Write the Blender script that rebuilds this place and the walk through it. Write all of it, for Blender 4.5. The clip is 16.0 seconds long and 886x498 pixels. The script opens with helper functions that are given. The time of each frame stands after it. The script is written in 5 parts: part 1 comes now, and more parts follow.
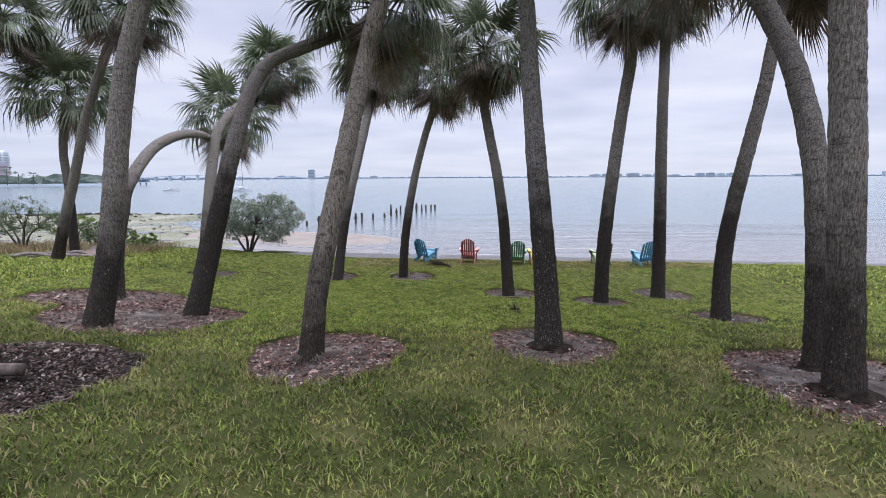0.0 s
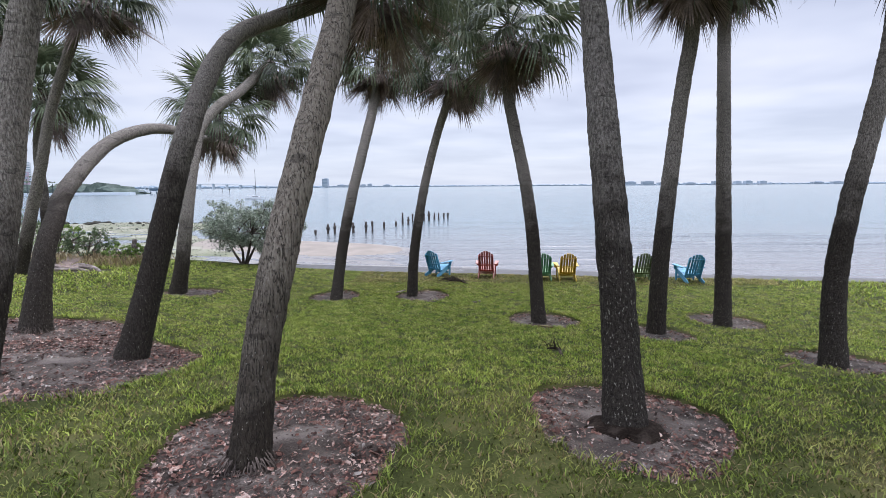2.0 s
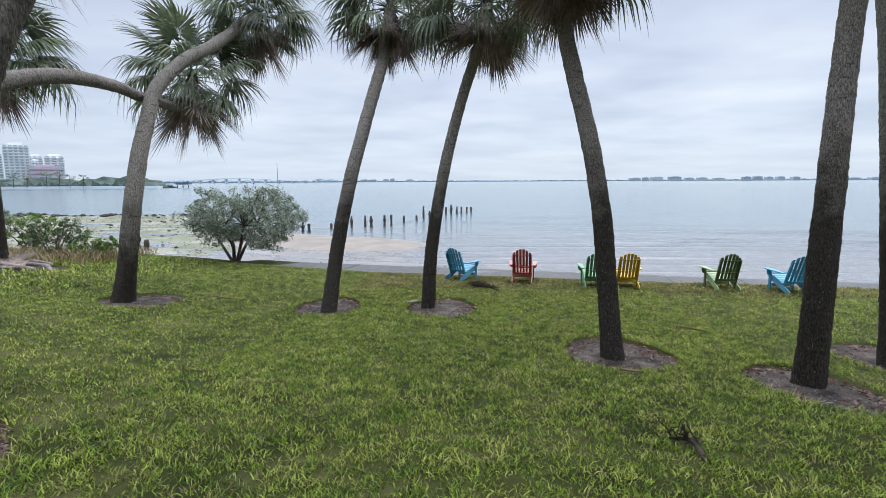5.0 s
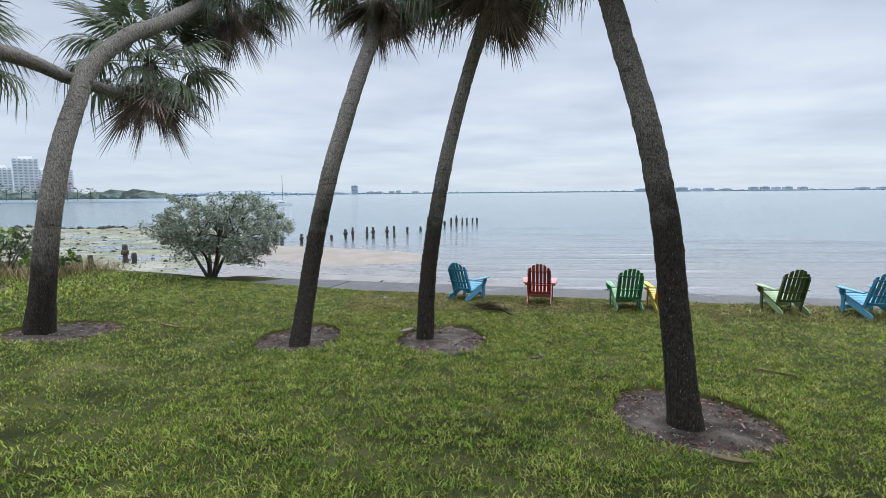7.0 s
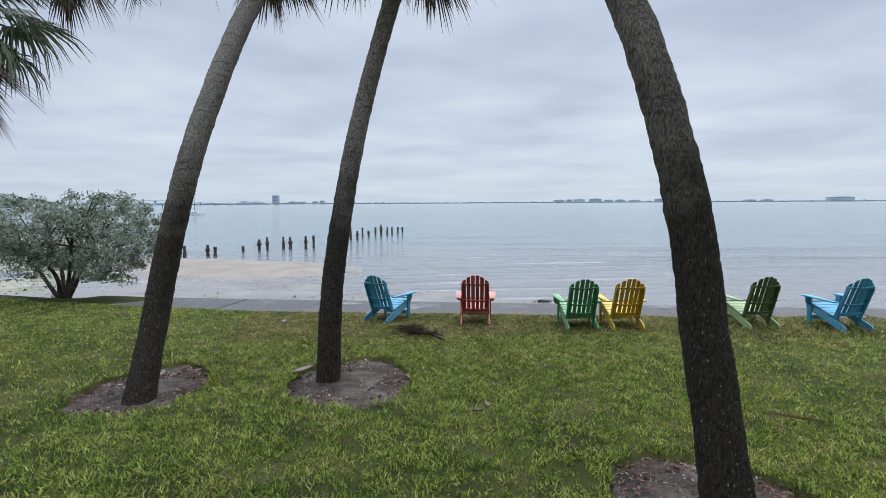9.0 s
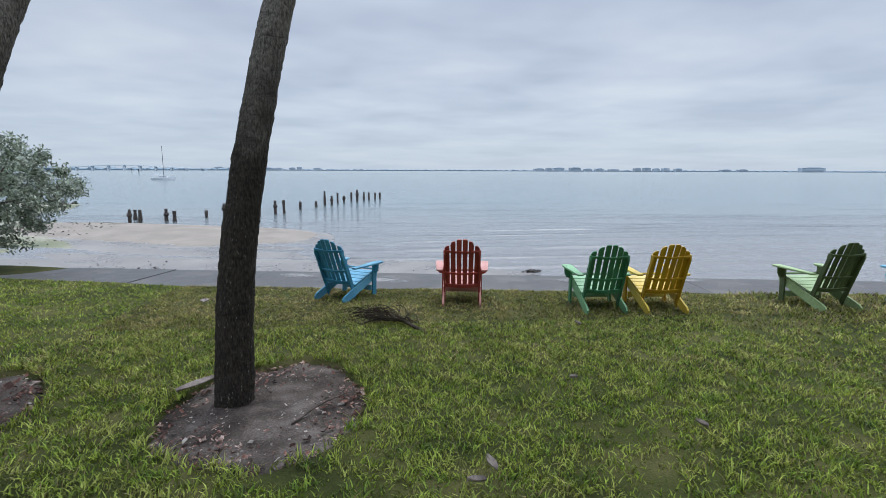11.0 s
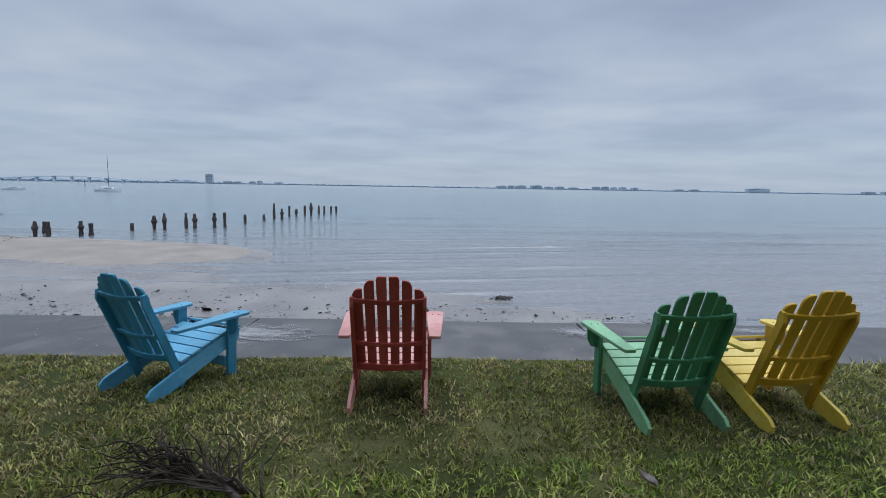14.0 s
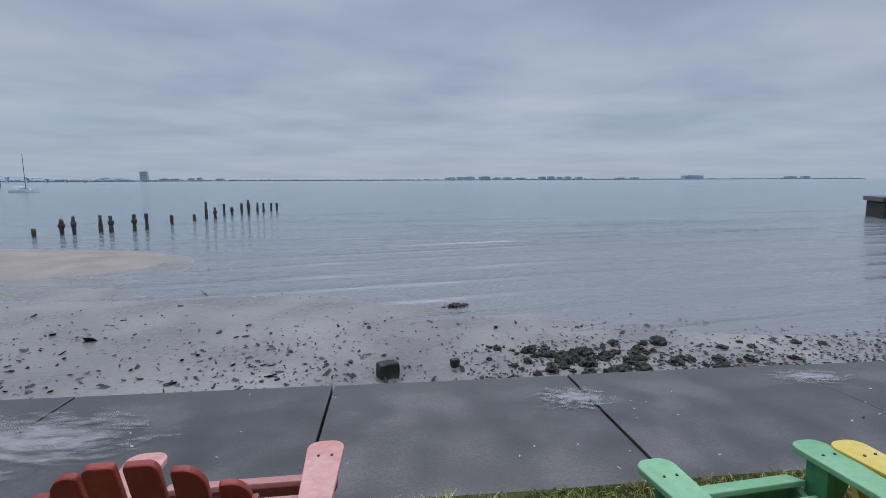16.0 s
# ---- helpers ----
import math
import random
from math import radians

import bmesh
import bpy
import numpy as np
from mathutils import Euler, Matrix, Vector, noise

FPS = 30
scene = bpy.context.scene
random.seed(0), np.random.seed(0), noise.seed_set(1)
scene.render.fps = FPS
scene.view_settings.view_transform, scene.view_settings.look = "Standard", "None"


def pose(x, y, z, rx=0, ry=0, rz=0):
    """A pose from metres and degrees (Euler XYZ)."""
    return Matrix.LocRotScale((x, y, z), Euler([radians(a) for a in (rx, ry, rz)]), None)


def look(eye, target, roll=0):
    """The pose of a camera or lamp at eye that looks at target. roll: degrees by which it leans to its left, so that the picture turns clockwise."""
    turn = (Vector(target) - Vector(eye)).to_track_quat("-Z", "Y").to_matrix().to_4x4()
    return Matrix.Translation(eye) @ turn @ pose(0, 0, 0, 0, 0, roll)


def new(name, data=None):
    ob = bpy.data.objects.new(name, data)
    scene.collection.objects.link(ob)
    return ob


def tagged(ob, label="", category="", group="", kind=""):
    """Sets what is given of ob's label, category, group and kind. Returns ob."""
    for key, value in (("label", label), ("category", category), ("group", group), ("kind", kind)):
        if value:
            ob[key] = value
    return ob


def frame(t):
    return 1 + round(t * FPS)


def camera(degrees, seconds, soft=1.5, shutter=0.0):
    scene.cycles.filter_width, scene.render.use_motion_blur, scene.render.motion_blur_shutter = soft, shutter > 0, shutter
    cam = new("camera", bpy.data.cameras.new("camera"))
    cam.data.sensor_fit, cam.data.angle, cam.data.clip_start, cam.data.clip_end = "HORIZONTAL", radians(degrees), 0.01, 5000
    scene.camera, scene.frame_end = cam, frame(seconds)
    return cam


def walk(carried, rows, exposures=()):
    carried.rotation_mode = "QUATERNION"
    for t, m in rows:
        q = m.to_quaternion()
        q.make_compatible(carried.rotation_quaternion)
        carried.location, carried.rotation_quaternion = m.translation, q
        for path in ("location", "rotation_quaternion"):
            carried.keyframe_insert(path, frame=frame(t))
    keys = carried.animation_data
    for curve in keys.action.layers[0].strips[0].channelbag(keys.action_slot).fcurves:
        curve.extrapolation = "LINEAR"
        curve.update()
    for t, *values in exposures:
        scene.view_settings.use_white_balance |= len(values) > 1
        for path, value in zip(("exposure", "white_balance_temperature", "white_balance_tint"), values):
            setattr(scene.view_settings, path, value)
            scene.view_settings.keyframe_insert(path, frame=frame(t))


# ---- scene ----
cam = camera(82.4, 16.0, soft=0.8)
PATH = [
    (0, (0.039, 0.258, 1.713), (0.027, 2.238, 1.432), -0.3),
    (0.5, (-0.011, 0.833, 1.707), (-0.024, 2.818, 1.459), -0.3),
    (1, (0.007, 1.394, 1.637), (-0.025, 3.38, 1.396), -0.7),
    (1.5, (-0.013, 1.951, 1.581), (-0.069, 3.936, 1.34), -0.5),
    (2, (-0.043, 2.521, 1.567), (-0.105, 4.505, 1.319), -0.4),
    (2.5, (-0.04, 3.111, 1.479), (-0.156, 5.085, 1.177), -0.5),
    (3, (-0.071, 3.68, 1.406), (-0.19, 5.646, 1.059), -0.0),
    (3.5, (-0.086, 4.245, 1.375), (-0.204, 6.212, 1.034), -0.0),
    (4, (-0.132, 4.803, 1.329), (-0.278, 6.771, 1.007), 0.0),
    (6.5, (-0.305, 7.505, 1.02), (-0.453, 9.488, 0.807), -0.6),
    (7, (-0.3, 8.057, 0.981), (-0.472, 10.037, 0.76), -0.5),
    (7.5, (-0.311, 8.605, 0.907), (-0.397, 10.593, 0.704), -0.4),
    (8, (-0.249, 9.147, 0.828), (-0.275, 11.135, 0.62), -0.2),
    (8.5, (-0.271, 9.655, 0.775), (-0.211, 11.643, 0.564), 0.0),
    (9, (-0.271, 10.205, 0.716), (-0.152, 12.193, 0.534), -0.3),
    (11.5, (-0.011, 13.152, 0.243), (0.21, 15.114, -0.078), 0.5),
    (12, (0.057, 13.722, 0.179), (0.305, 15.684, -0.115), 0.6),
    (12.5, (0.14, 14.316, 0.079), (0.407, 16.284, -0.157), 0.3),
    (13, (0.265, 14.945, 0.025), (0.611, 16.9, -0.213), 0.6),
    (13.5, (0.485, 15.514, -0.015), (0.864, 17.463, -0.256), 0.7),
    (14, (0.647, 16.015, -0.018), (0.989, 17.971, -0.261), 1.0),
    (14.5, (0.766, 16.577, 0.027), (1.122, 18.529, -0.22), 1.4),
    (15, (0.955, 17.098, -0.021), (1.345, 19.044, -0.27), -0.3),
    (15.5, (1.108, 17.586, 0.0), (1.533, 19.522, -0.266), -0.7),
    (16, (1.241, 18.125, -0.014), (1.77, 20.035, -0.285), -0.2),
]
EXPOSURES = [(0.0, 0.30, 6500, 20), (1.5, 0.39, 6500, 18), (4.0, 0.36, 6450, 12), (7.0, 0.26, 6500, 9), (9.0, 0.12, 6450, 9), (12.5, -0.1, 6250, 9), (14.5, -0.41, 6050, 9), (16.0, -0.53, 6100, 11)]
walk(cam, [(t, look(eye, target, roll)) for t, eye, target, roll in PATH], EXPOSURES)

# ---- light ----
SUN_ELEVATION, SUN_TURN = radians(52), radians(20)
world = bpy.data.worlds.new("overcast_sky")
scene.world = world
world.use_nodes = True
wn, wl = world.node_tree.nodes, world.node_tree.links
wn.clear()
w_out = wn.new("ShaderNodeOutputWorld")
w_bg = wn.new("ShaderNodeBackground")
w_bg.inputs["Strength"].default_value = 0.1
w_sky = wn.new("ShaderNodeTexSky")
w_sky.sky_type = "NISHITA"
w_sky.sun_disc = False
w_sky.sun_elevation, w_sky.sun_rotation = SUN_ELEVATION, SUN_TURN
w_co = wn.new("ShaderNodeTexCoord")
w_sep = wn.new("ShaderNodeSeparateXYZ")
wl.new(w_co.outputs["Generated"], w_sep.inputs[0])


def w_math(op, a, b=None):
    n = wn.new("ShaderNodeMath")
    n.operation = op
    for i, v in enumerate((a, b)):
        if v is None:
            continue
        if isinstance(v, (int, float)):
            n.inputs[i].default_value = v
        else:
            wl.new(v, n.inputs[i])
    return n.outputs[0]


# a flat cloud deck: direction divided by its height above the horizon
w_h = w_math("ADD", w_math("MAXIMUM", w_sep.outputs[2], 0.0), 0.09)
w_u = w_math("DIVIDE", w_sep.outputs[0], w_h)
w_v = w_math("DIVIDE", w_sep.outputs[1], w_h)
w_com = wn.new("ShaderNodeCombineXYZ")
wl.new(w_math("MULTIPLY", w_u, 0.8), w_com.inputs[0])
wl.new(w_math("MULTIPLY", w_v, 0.85), w_com.inputs[1])
w_noise = wn.new("ShaderNodeTexNoise")
w_noise.inputs["Scale"].default_value = 0.95
w_noise.inputs["Detail"].default_value = 3.5
w_noise.inputs["Roughness"].default_value = 0.5
w_noise.inputs["Distortion"].default_value = 0.1
wl.new(w_com.outputs[0], w_noise.inputs["Vector"])
w_ramp = wn.new("ShaderNodeValToRGB")
w_ramp.color_ramp.elements[0].position = 0.32
w_ramp.color_ramp.elements[0].color = (4.25, 4.85, 6.1, 1)
w_ramp.color_ramp.elements[1].position = 0.68
w_ramp.color_ramp.elements[1].color = (6.65, 7.2, 8.0, 1)
w_mid = w_ramp.color_ramp.elements.new(0.5)
w_mid.color = (5.45, 6.1, 7.3, 1)
wl.new(w_noise.outputs[0], w_ramp.inputs[0])
w_hor = wn.new("ShaderNodeMixRGB")
w_hor.inputs[2].default_value = (5.3, 6.3, 7.5, 1)
w_mr = wn.new("ShaderNodeMapRange")
w_mr.inputs[1].default_value, w_mr.inputs[2].default_value = 0.0, 0.16
w_mr.inputs[3].default_value, w_mr.inputs[4].default_value = 0.75, 0.0
wl.new(w_sep.outputs[2], w_mr.inputs[0])
wl.new(w_mr.outputs[0], w_hor.inputs[0])
wl.new(w_ramp.outputs[0], w_hor.inputs[1])
w_mix = wn.new("ShaderNodeMixRGB")
w_mix.inputs[0].default_value = 0.9
wl.new(w_sky.outputs[0], w_mix.inputs[1])
wl.new(w_hor.outputs[0], w_mix.inputs[2])
# brighter overhead, where the deck is thinnest
w_zen = wn.new("ShaderNodeValToRGB")
w_zen.color_ramp.interpolation = "EASE"
for at, k in ((0.07, 1.0), (0.24, 0.97), (0.38, 1.0)):
    w_zen.color_ramp.elements.new(at).color = (k, k, k, 1)
w_zen.color_ramp.elements[0].color = (1.0, 1.0, 1.0, 1)
w_zen.color_ramp.elements[-1].position = 0.95
w_zen.color_ramp.elements[-1].color = (5.0, 5.0, 5.0, 1)
wl.new(w_sep.outputs[2], w_zen.inputs[0])
w_mul = wn.new("ShaderNodeVectorMath")
w_mul.operation = "SCALE"
wl.new(w_mix.outputs[0], w_mul.inputs[0])
wl.new(w_zen.outputs[0], w_mul.inputs["Scale"])
wl.new(w_mul.outputs[0], w_bg.inputs[0])
wl.new(w_bg.outputs[0], w_out.inputs[0])

sun = new("sun", bpy.data.lights.new("sun", "SUN"))
sun.data.energy = 1.2
sun.data.angle = radians(30)
sun.data.color = (1.0, 0.96, 0.9)
sun.matrix_world = look((math.sin(SUN_TURN) * 40, math.cos(SUN_TURN) * 40, 60), (0, 0, 0))


# ---- materials ----
def material(name, colours, rough=0.8, scale=6.0, fine=60.0, bump=0.2, bump_dist=0.01, metal=0.0, stretch=(1, 1, 1),
             spec=0.4, vary="", vary_amount=0.35, contrast=0.22, rough_var=0.1):
    """Two scales of noise between two or three colours, fine relief, and a change from piece to piece."""
    m = bpy.data.materials.new(name)
    m.use_nodes = True
    n, l = m.node_tree.nodes, m.node_tree.links
    b = n["Principled BSDF"]
    co = n.new("ShaderNodeTexCoord")
    mp = n.new("ShaderNodeMapping")
    mp.inputs["Scale"].default_value = stretch
    l.new(co.outputs["Object"], mp.inputs[0])
    big, small = n.new("ShaderNodeTexNoise"), n.new("ShaderNodeTexNoise")
    big.inputs["Scale"].default_value, small.inputs["Scale"].default_value = scale, fine
    big.inputs["Detail"].default_value, small.inputs["Detail"].default_value = 5, 4
    for t in (big, small):
        l.new(mp.outputs[0], t.inputs["Vector"])
    add = n.new("ShaderNodeMath")
    add.operation = "MULTIPLY_ADD"
    add.inputs[1].default_value = 0.45
    l.new(small.outputs[0], add.inputs[0])
    l.new(big.outputs[0], add.inputs[2])
    off = n.new("ShaderNodeMath")
    off.operation = "SUBTRACT"
    off.inputs[1].default_value = 0.22
    l.new(add.outputs[0], off.inputs[0])
    ramp = n.new("ShaderNodeValToRGB")
    e = ramp.color_ramp.elements
    e[0].position, e[1].position = 0.5 - contrast, 0.5 + contrast
    e[0].color, e[1].color = (*colours[0], 1), (*colours[-1], 1)
    if len(colours) == 3:
        e.new(0.5).color = (*colours[1], 1)
    l.new(off.outputs[0], ramp.inputs[0])
    out = ramp.outputs[0]
    if vary:
        if vary == "island":
            src = n.new("ShaderNodeNewGeometry").outputs["Random Per Island"]
        else:
            src = n.new("ShaderNodeObjectInfo").outputs["Random"]
        hsv = n.new("ShaderNodeHueSaturation")
        mr = n.new("ShaderNodeMapRange")
        mr.inputs[3].default_value, mr.inputs[4].default_value = 1 - vary_amount, 1 + vary_amount
        l.new(src, mr.inputs[0])
        l.new(mr.outputs[0], hsv.inputs["Value"])
        l.new(out, hsv.inputs["Color"])
        out = hsv.outputs[0]
    l.new(out, b.inputs["Base Color"])
    rr = n.new("ShaderNodeMapRange")
    rr.inputs[3].default_value, rr.inputs[4].default_value = max(0.02, rough - rough_var), min(1, rough + rough_var)
    l.new(big.outputs[0], rr.inputs[0])
    l.new(rr.outputs[0], b.inputs["Roughness"])
    b.inputs["Metallic"].default_value = metal
    b.inputs["Specular IOR Level"].default_value = spec
    if bump:
        bp = n.new("ShaderNodeBump")
        bp.inputs["Strength"].default_value, bp.inputs["Distance"].default_value = bump, bump_dist
        l.new(add.outputs[0], bp.inputs["Height"])
        l.new(bp.outputs[0], b.inputs["Normal"])
    m["ramp"] = ramp.name
    return m


def leafy(m, amount=0.25):
    """Lets some light through thin leaves."""
    b = m.node_tree.nodes["Principled BSDF"]
    b.inputs["Transmission Weight"].default_value = 0.0
    b.inputs["Subsurface Weight"].default_value = 0.0
    tr = m.node_tree.nodes.new("ShaderNodeBsdfTranslucent")
    mix = m.node_tree.nodes.new("ShaderNodeMixShader")
    mix.inputs[0].default_value = amount
    src = b.inputs["Base Color"].links[0].from_socket
    m.node_tree.links.new(src, tr.inputs[0])
    m.node_tree.links.new(b.outputs[0], mix.inputs[1])
    m.node_tree.links.new(tr.outputs[0], mix.inputs[2])
    m.node_tree.links.new(mix.outputs[0], m.node_tree.nodes["Material Output"].inputs[0])
    return m


def bark_material(name, tones, stretch, fleck, wet, furrow=0.6):
    """Cracked grey bark, darker and flecked with lichen towards the foot, where splashes keep it wet."""
    m = material(name, tones, rough=0.9, scale=3.4, fine=12.0,
                 bump=1.0, bump_dist=0.05, stretch=stretch, contrast=0.2, vary="object", vary_amount=0.15, spec=0.2)
    n, l = m.node_tree.nodes, m.node_tree.links
    b = n["Principled BSDF"]
    base = b.inputs["Base Color"].links[0].from_socket

    def math_node(op, *values):
        k = n.new("ShaderNodeMath")
        k.operation = op
        for i, v in enumerate(values):
            if isinstance(v, (int, float)):
                k.inputs[i].default_value = v
            else:
                l.new(v, k.inputs[i])
        return k.outputs[0]

    def noise_node(scale, detail, squash=(1, 1, 1), rough=0.5):
        mp = n.new("ShaderNodeMapping")
        mp.inputs["Scale"].default_value = squash
        l.new(co.outputs["Object"], mp.inputs[0])
        k = n.new("ShaderNodeTexNoise")
        k.inputs["Scale"].default_value, k.inputs["Detail"].default_value, k.inputs["Roughness"].default_value = scale, detail, rough
        l.new(mp.outputs[0], k.inputs["Vector"])
        return k.outputs[0]

    def span(value, a, b, c=0.0, d=1.0):
        k = n.new("ShaderNodeMapRange")
        for i, v in enumerate((a, b, c, d)):
            k.inputs[i + 1].default_value = v
        l.new(value, k.inputs[0])
        return k.outputs[0]

    def mixed(how, factor, a, b):
        k = n.new("ShaderNodeMixRGB")
        k.blend_type = how
        for i, v in enumerate((factor, a, b)):
            if isinstance(v, (int, float)):
                k.inputs[i].default_value = v
            elif isinstance(v, tuple):
                k.inputs[i].default_value = (*v, 1)
            else:
                l.new(v, k.inputs[i])
        return k.outputs[0]

    co = n.new("ShaderNodeTexCoord")
    at = n.new("ShaderNodeAttribute")
    at.attribute_name = "rise"
    height = math_node("MULTIPLY_ADD", noise_node(3.0, 5.0), -2.0, at.outputs["Fac"])
    damp = span(height, wet - 1.65, wet - 0.4)
    tint = n.new("ShaderNodeValToRGB")
    tint.color_ramp.elements[0].color = (0.2, 0.185, 0.17, 1)
    tint.color_ramp.elements[1].color = (1, 1, 1, 1)
    l.new(damp, tint.inputs[0])
    out = mixed("MULTIPLY", 1.0, base, tint.outputs[0])
    # dark cracks running up and across between the old leaf scars
    line = math_node("ABSOLUTE", math_node("SUBTRACT", noise_node(19.0, 3.0, (1.7, 1.7, 0.22), 0.55), 0.47))
    crack = span(line, 0.006, 0.036, 0.85 * furrow, 0.0)
    out = mixed("MIX", crack, out, (0.016, 0.013, 0.010))
    scar = span(noise_node(9.0, 4.0, (0.5, 0.5, 1.9), 0.6), 0.34, 0.41, 0.5, 0.0)
    out = mixed("MIX", scar, out, (0.02, 0.016, 0.013))
    # pale lichen, small upright flecks, most of them low down
    where = span(at.outputs["Fac"], 1.2, 2.3, 1.0, 0.06)
    spot = span(noise_node(52.0, 4.0, (1.3, 1.3, 0.5), 0.55), 0.66 - fleck, 0.69 - fleck)
    out = mixed("MIX", math_node("MULTIPLY", spot, where), out, (0.34, 0.32, 0.275))
    l.new(out, b.inputs["Base Color"])
    return m


def strawed(m, share, colour):
    """Turns a share of the blades straw-coloured."""
    n, l = m.node_tree.nodes, m.node_tree.links
    b = n["Principled BSDF"]
    src = b.inputs["Base Color"].links[0].from_socket
    geo, wh = n.new("ShaderNodeNewGeometry"), n.new("ShaderNodeTexWhiteNoise")
    wh.noise_dimensions = "1D"
    l.new(geo.outputs["Random Per Island"], wh.inputs["W"])
    lt = n.new("ShaderNodeMath")
    lt.operation = "LESS_THAN"
    lt.inputs[1].default_value = share
    l.new(wh.outputs["Value"], lt.inputs[0])
    mix = n.new("ShaderNodeMixRGB")
    mix.inputs[2].default_value = (*colour, 1)
    l.new(lt.outputs[0], mix.inputs[0])
    l.new(src, mix.inputs[1])
    for s in [k.to_socket for k in src.links]:
        if s.node != mix:
            l.new(mix.outputs[0], s)
    return m


BARK = bark_material("palm_bark", [(0.125, 0.108, 0.09), (0.275, 0.243, 0.206), (0.44, 0.40, 0.345)], (19, 19, 6.0), 0.0, 1.65)
BARK_DARK = bark_material("dark_palm_bark", [(0.12, 0.104, 0.09), (0.265, 0.235, 0.203), (0.42, 0.38, 0.33)], (19, 19, 7.0), 0.0, 2.7)
BARK_FLECKED = bark_material("flecked_palm_bark", [(0.12, 0.106, 0.092), (0.265, 0.238, 0.208), (0.42, 0.385, 0.34)], (17, 17, 8.0), 0.035, 2.3)
BARK_FURROWED = bark_material("furrowed_palm_bark", [(0.20, 0.165, 0.13), (0.335, 0.287, 0.23), (0.46, 0.405, 0.335)], (24, 24, 5.0), -0.01, 1.15, 1.0)
FROND = leafy(material("palm_frond", [(0.055, 0.078, 0.045), (0.125, 0.155, 0.088), (0.25, 0.27, 0.175)], rough=0.45, scale=2.5, fine=25, bump=0, vary="object", vary_amount=0.5, spec=0.4), 0.25)
FROND_DEAD = leafy(material("dry_frond", [(0.08, 0.06, 0.05), (0.20, 0.15, 0.125), (0.40, 0.31, 0.255)], rough=0.8, scale=2.5, fine=25, bump=0, vary="object", vary_amount=0.6, spec=0.3), 0.15)
BOOT = material("leaf_bases", [(0.03, 0.022, 0.016), (0.14, 0.10, 0.07)], rough=0.95, scale=8, fine=40, bump=0.6, bump_dist=0.02)
ROOT = material("root_soil", [(0.006, 0.004, 0.003), (0.018, 0.013, 0.010), (0.045, 0.035, 0.028)], rough=0.98, scale=9, fine=60, bump=1.0, bump_dist=0.03, spec=0.05)
LAWN = material("lawn_thatch", [(0.017, 0.021, 0.006), (0.048, 0.056, 0.015), (0.115, 0.105, 0.042)], rough=0.95, scale=1.4, fine=60, bump=0.6, bump_dist=0.03, spec=0.1, contrast=0.25)
GRASS = leafy(material("grass_blades", [(0.115, 0.19, 0.024), (0.255, 0.322, 0.048), (0.375, 0.392, 0.105)], rough=0.55, scale=4.2, fine=14, bump=0, vary="island", vary_amount=0.8, spec=0.3, contrast=0.18), 0.22)
GRASS_WORN = leafy(material("worn_grass_blades", [(0.105, 0.13, 0.022), (0.225, 0.24, 0.048), (0.42, 0.36, 0.15)], rough=0.6, scale=1.6, fine=14, bump=0, vary="island", vary_amount=0.92, spec=0.3, contrast=0.18), 0.2)
# thin olive grass, its colour also darkened for the shade under the palms
GRASS_SHADED = leafy(material("thin_shaded_olive_grass_blades", [(0.065, 0.094, 0.016), (0.14, 0.175, 0.033), (0.26, 0.25, 0.082)], rough=0.6, scale=1.3, fine=14, bump=0, vary="island", vary_amount=0.85, spec=0.25, contrast=0.18), 0.2)
strawed(GRASS_SHADED, 0.17, (0.26, 0.195, 0.10))
strawed(GRASS, 0.06, (0.30, 0.25, 0.11))
strawed(GRASS_WORN, 0.27, (0.29, 0.215, 0.115))
MULCH = material("mulch_soil", [(0.028, 0.022, 0.019), (0.078, 0.064, 0.055), (0.17, 0.145, 0.128)], rough=0.95, scale=3.0, fine=70, bump=0.9, bump_dist=0.02, spec=0.1, contrast=0.2)
CHIP = material("bark_chips", [(0.04, 0.018, 0.013), (0.12, 0.055, 0.04), (0.33, 0.255, 0.215)], rough=0.8, scale=9, fine=60, bump=0, vary="island", vary_amount=0.85, spec=0.3, contrast=0.2)
CHIP_DARK = material("dark_bark_chips", [(0.018, 0.011, 0.008), (0.055, 0.032, 0.024), (0.21, 0.17, 0.145)], rough=0.8, scale=9, fine=60, bump=0, vary="island", vary_amount=0.85, spec=0.3, contrast=0.2)
SHELL_BIT = material("shell_gravel", [(0.12, 0.10, 0.085), (0.24, 0.21, 0.185), (0.42, 0.38, 0.34)], rough=0.8, scale=9, fine=60, bump=0, vary="island", vary_amount=0.5)
SAND = material("wet_sand", [(0.12, 0.106, 0.096), (0.165, 0.149, 0.135), (0.225, 0.205, 0.183)], rough=0.32, scale=0.5, fine=9, bump=0.45, bump_dist=0.03, spec=0.5, rough_var=0.25)
DRY_SAND = material("pale_sand", [(0.185, 0.16, 0.135), (0.225, 0.195, 0.165), (0.27, 0.235, 0.20)], rough=0.85, scale=0.6, fine=14, bump=0.2, bump_dist=0.02, spec=0.2)
SHELL = material("shelly_mud", [(0.05, 0.068, 0.014), (0.14, 0.142, 0.07), (0.28, 0.26, 0.215)], rough=0.5, scale=0.35, fine=7, bump=0.5, bump_dist=0.05, spec=0.5, rough_var=0.25)
CONCRETE = material("seawall_concrete", [(0.023, 0.021, 0.019), (0.046, 0.042, 0.039), (0.098, 0.09, 0.083)], rough=0.43, spec=0.55, scale=2.2, fine=55, bump=0.35, bump_dist=0.006, vary="object", vary_amount=0.1, contrast=0.25, rough_var=0.25)
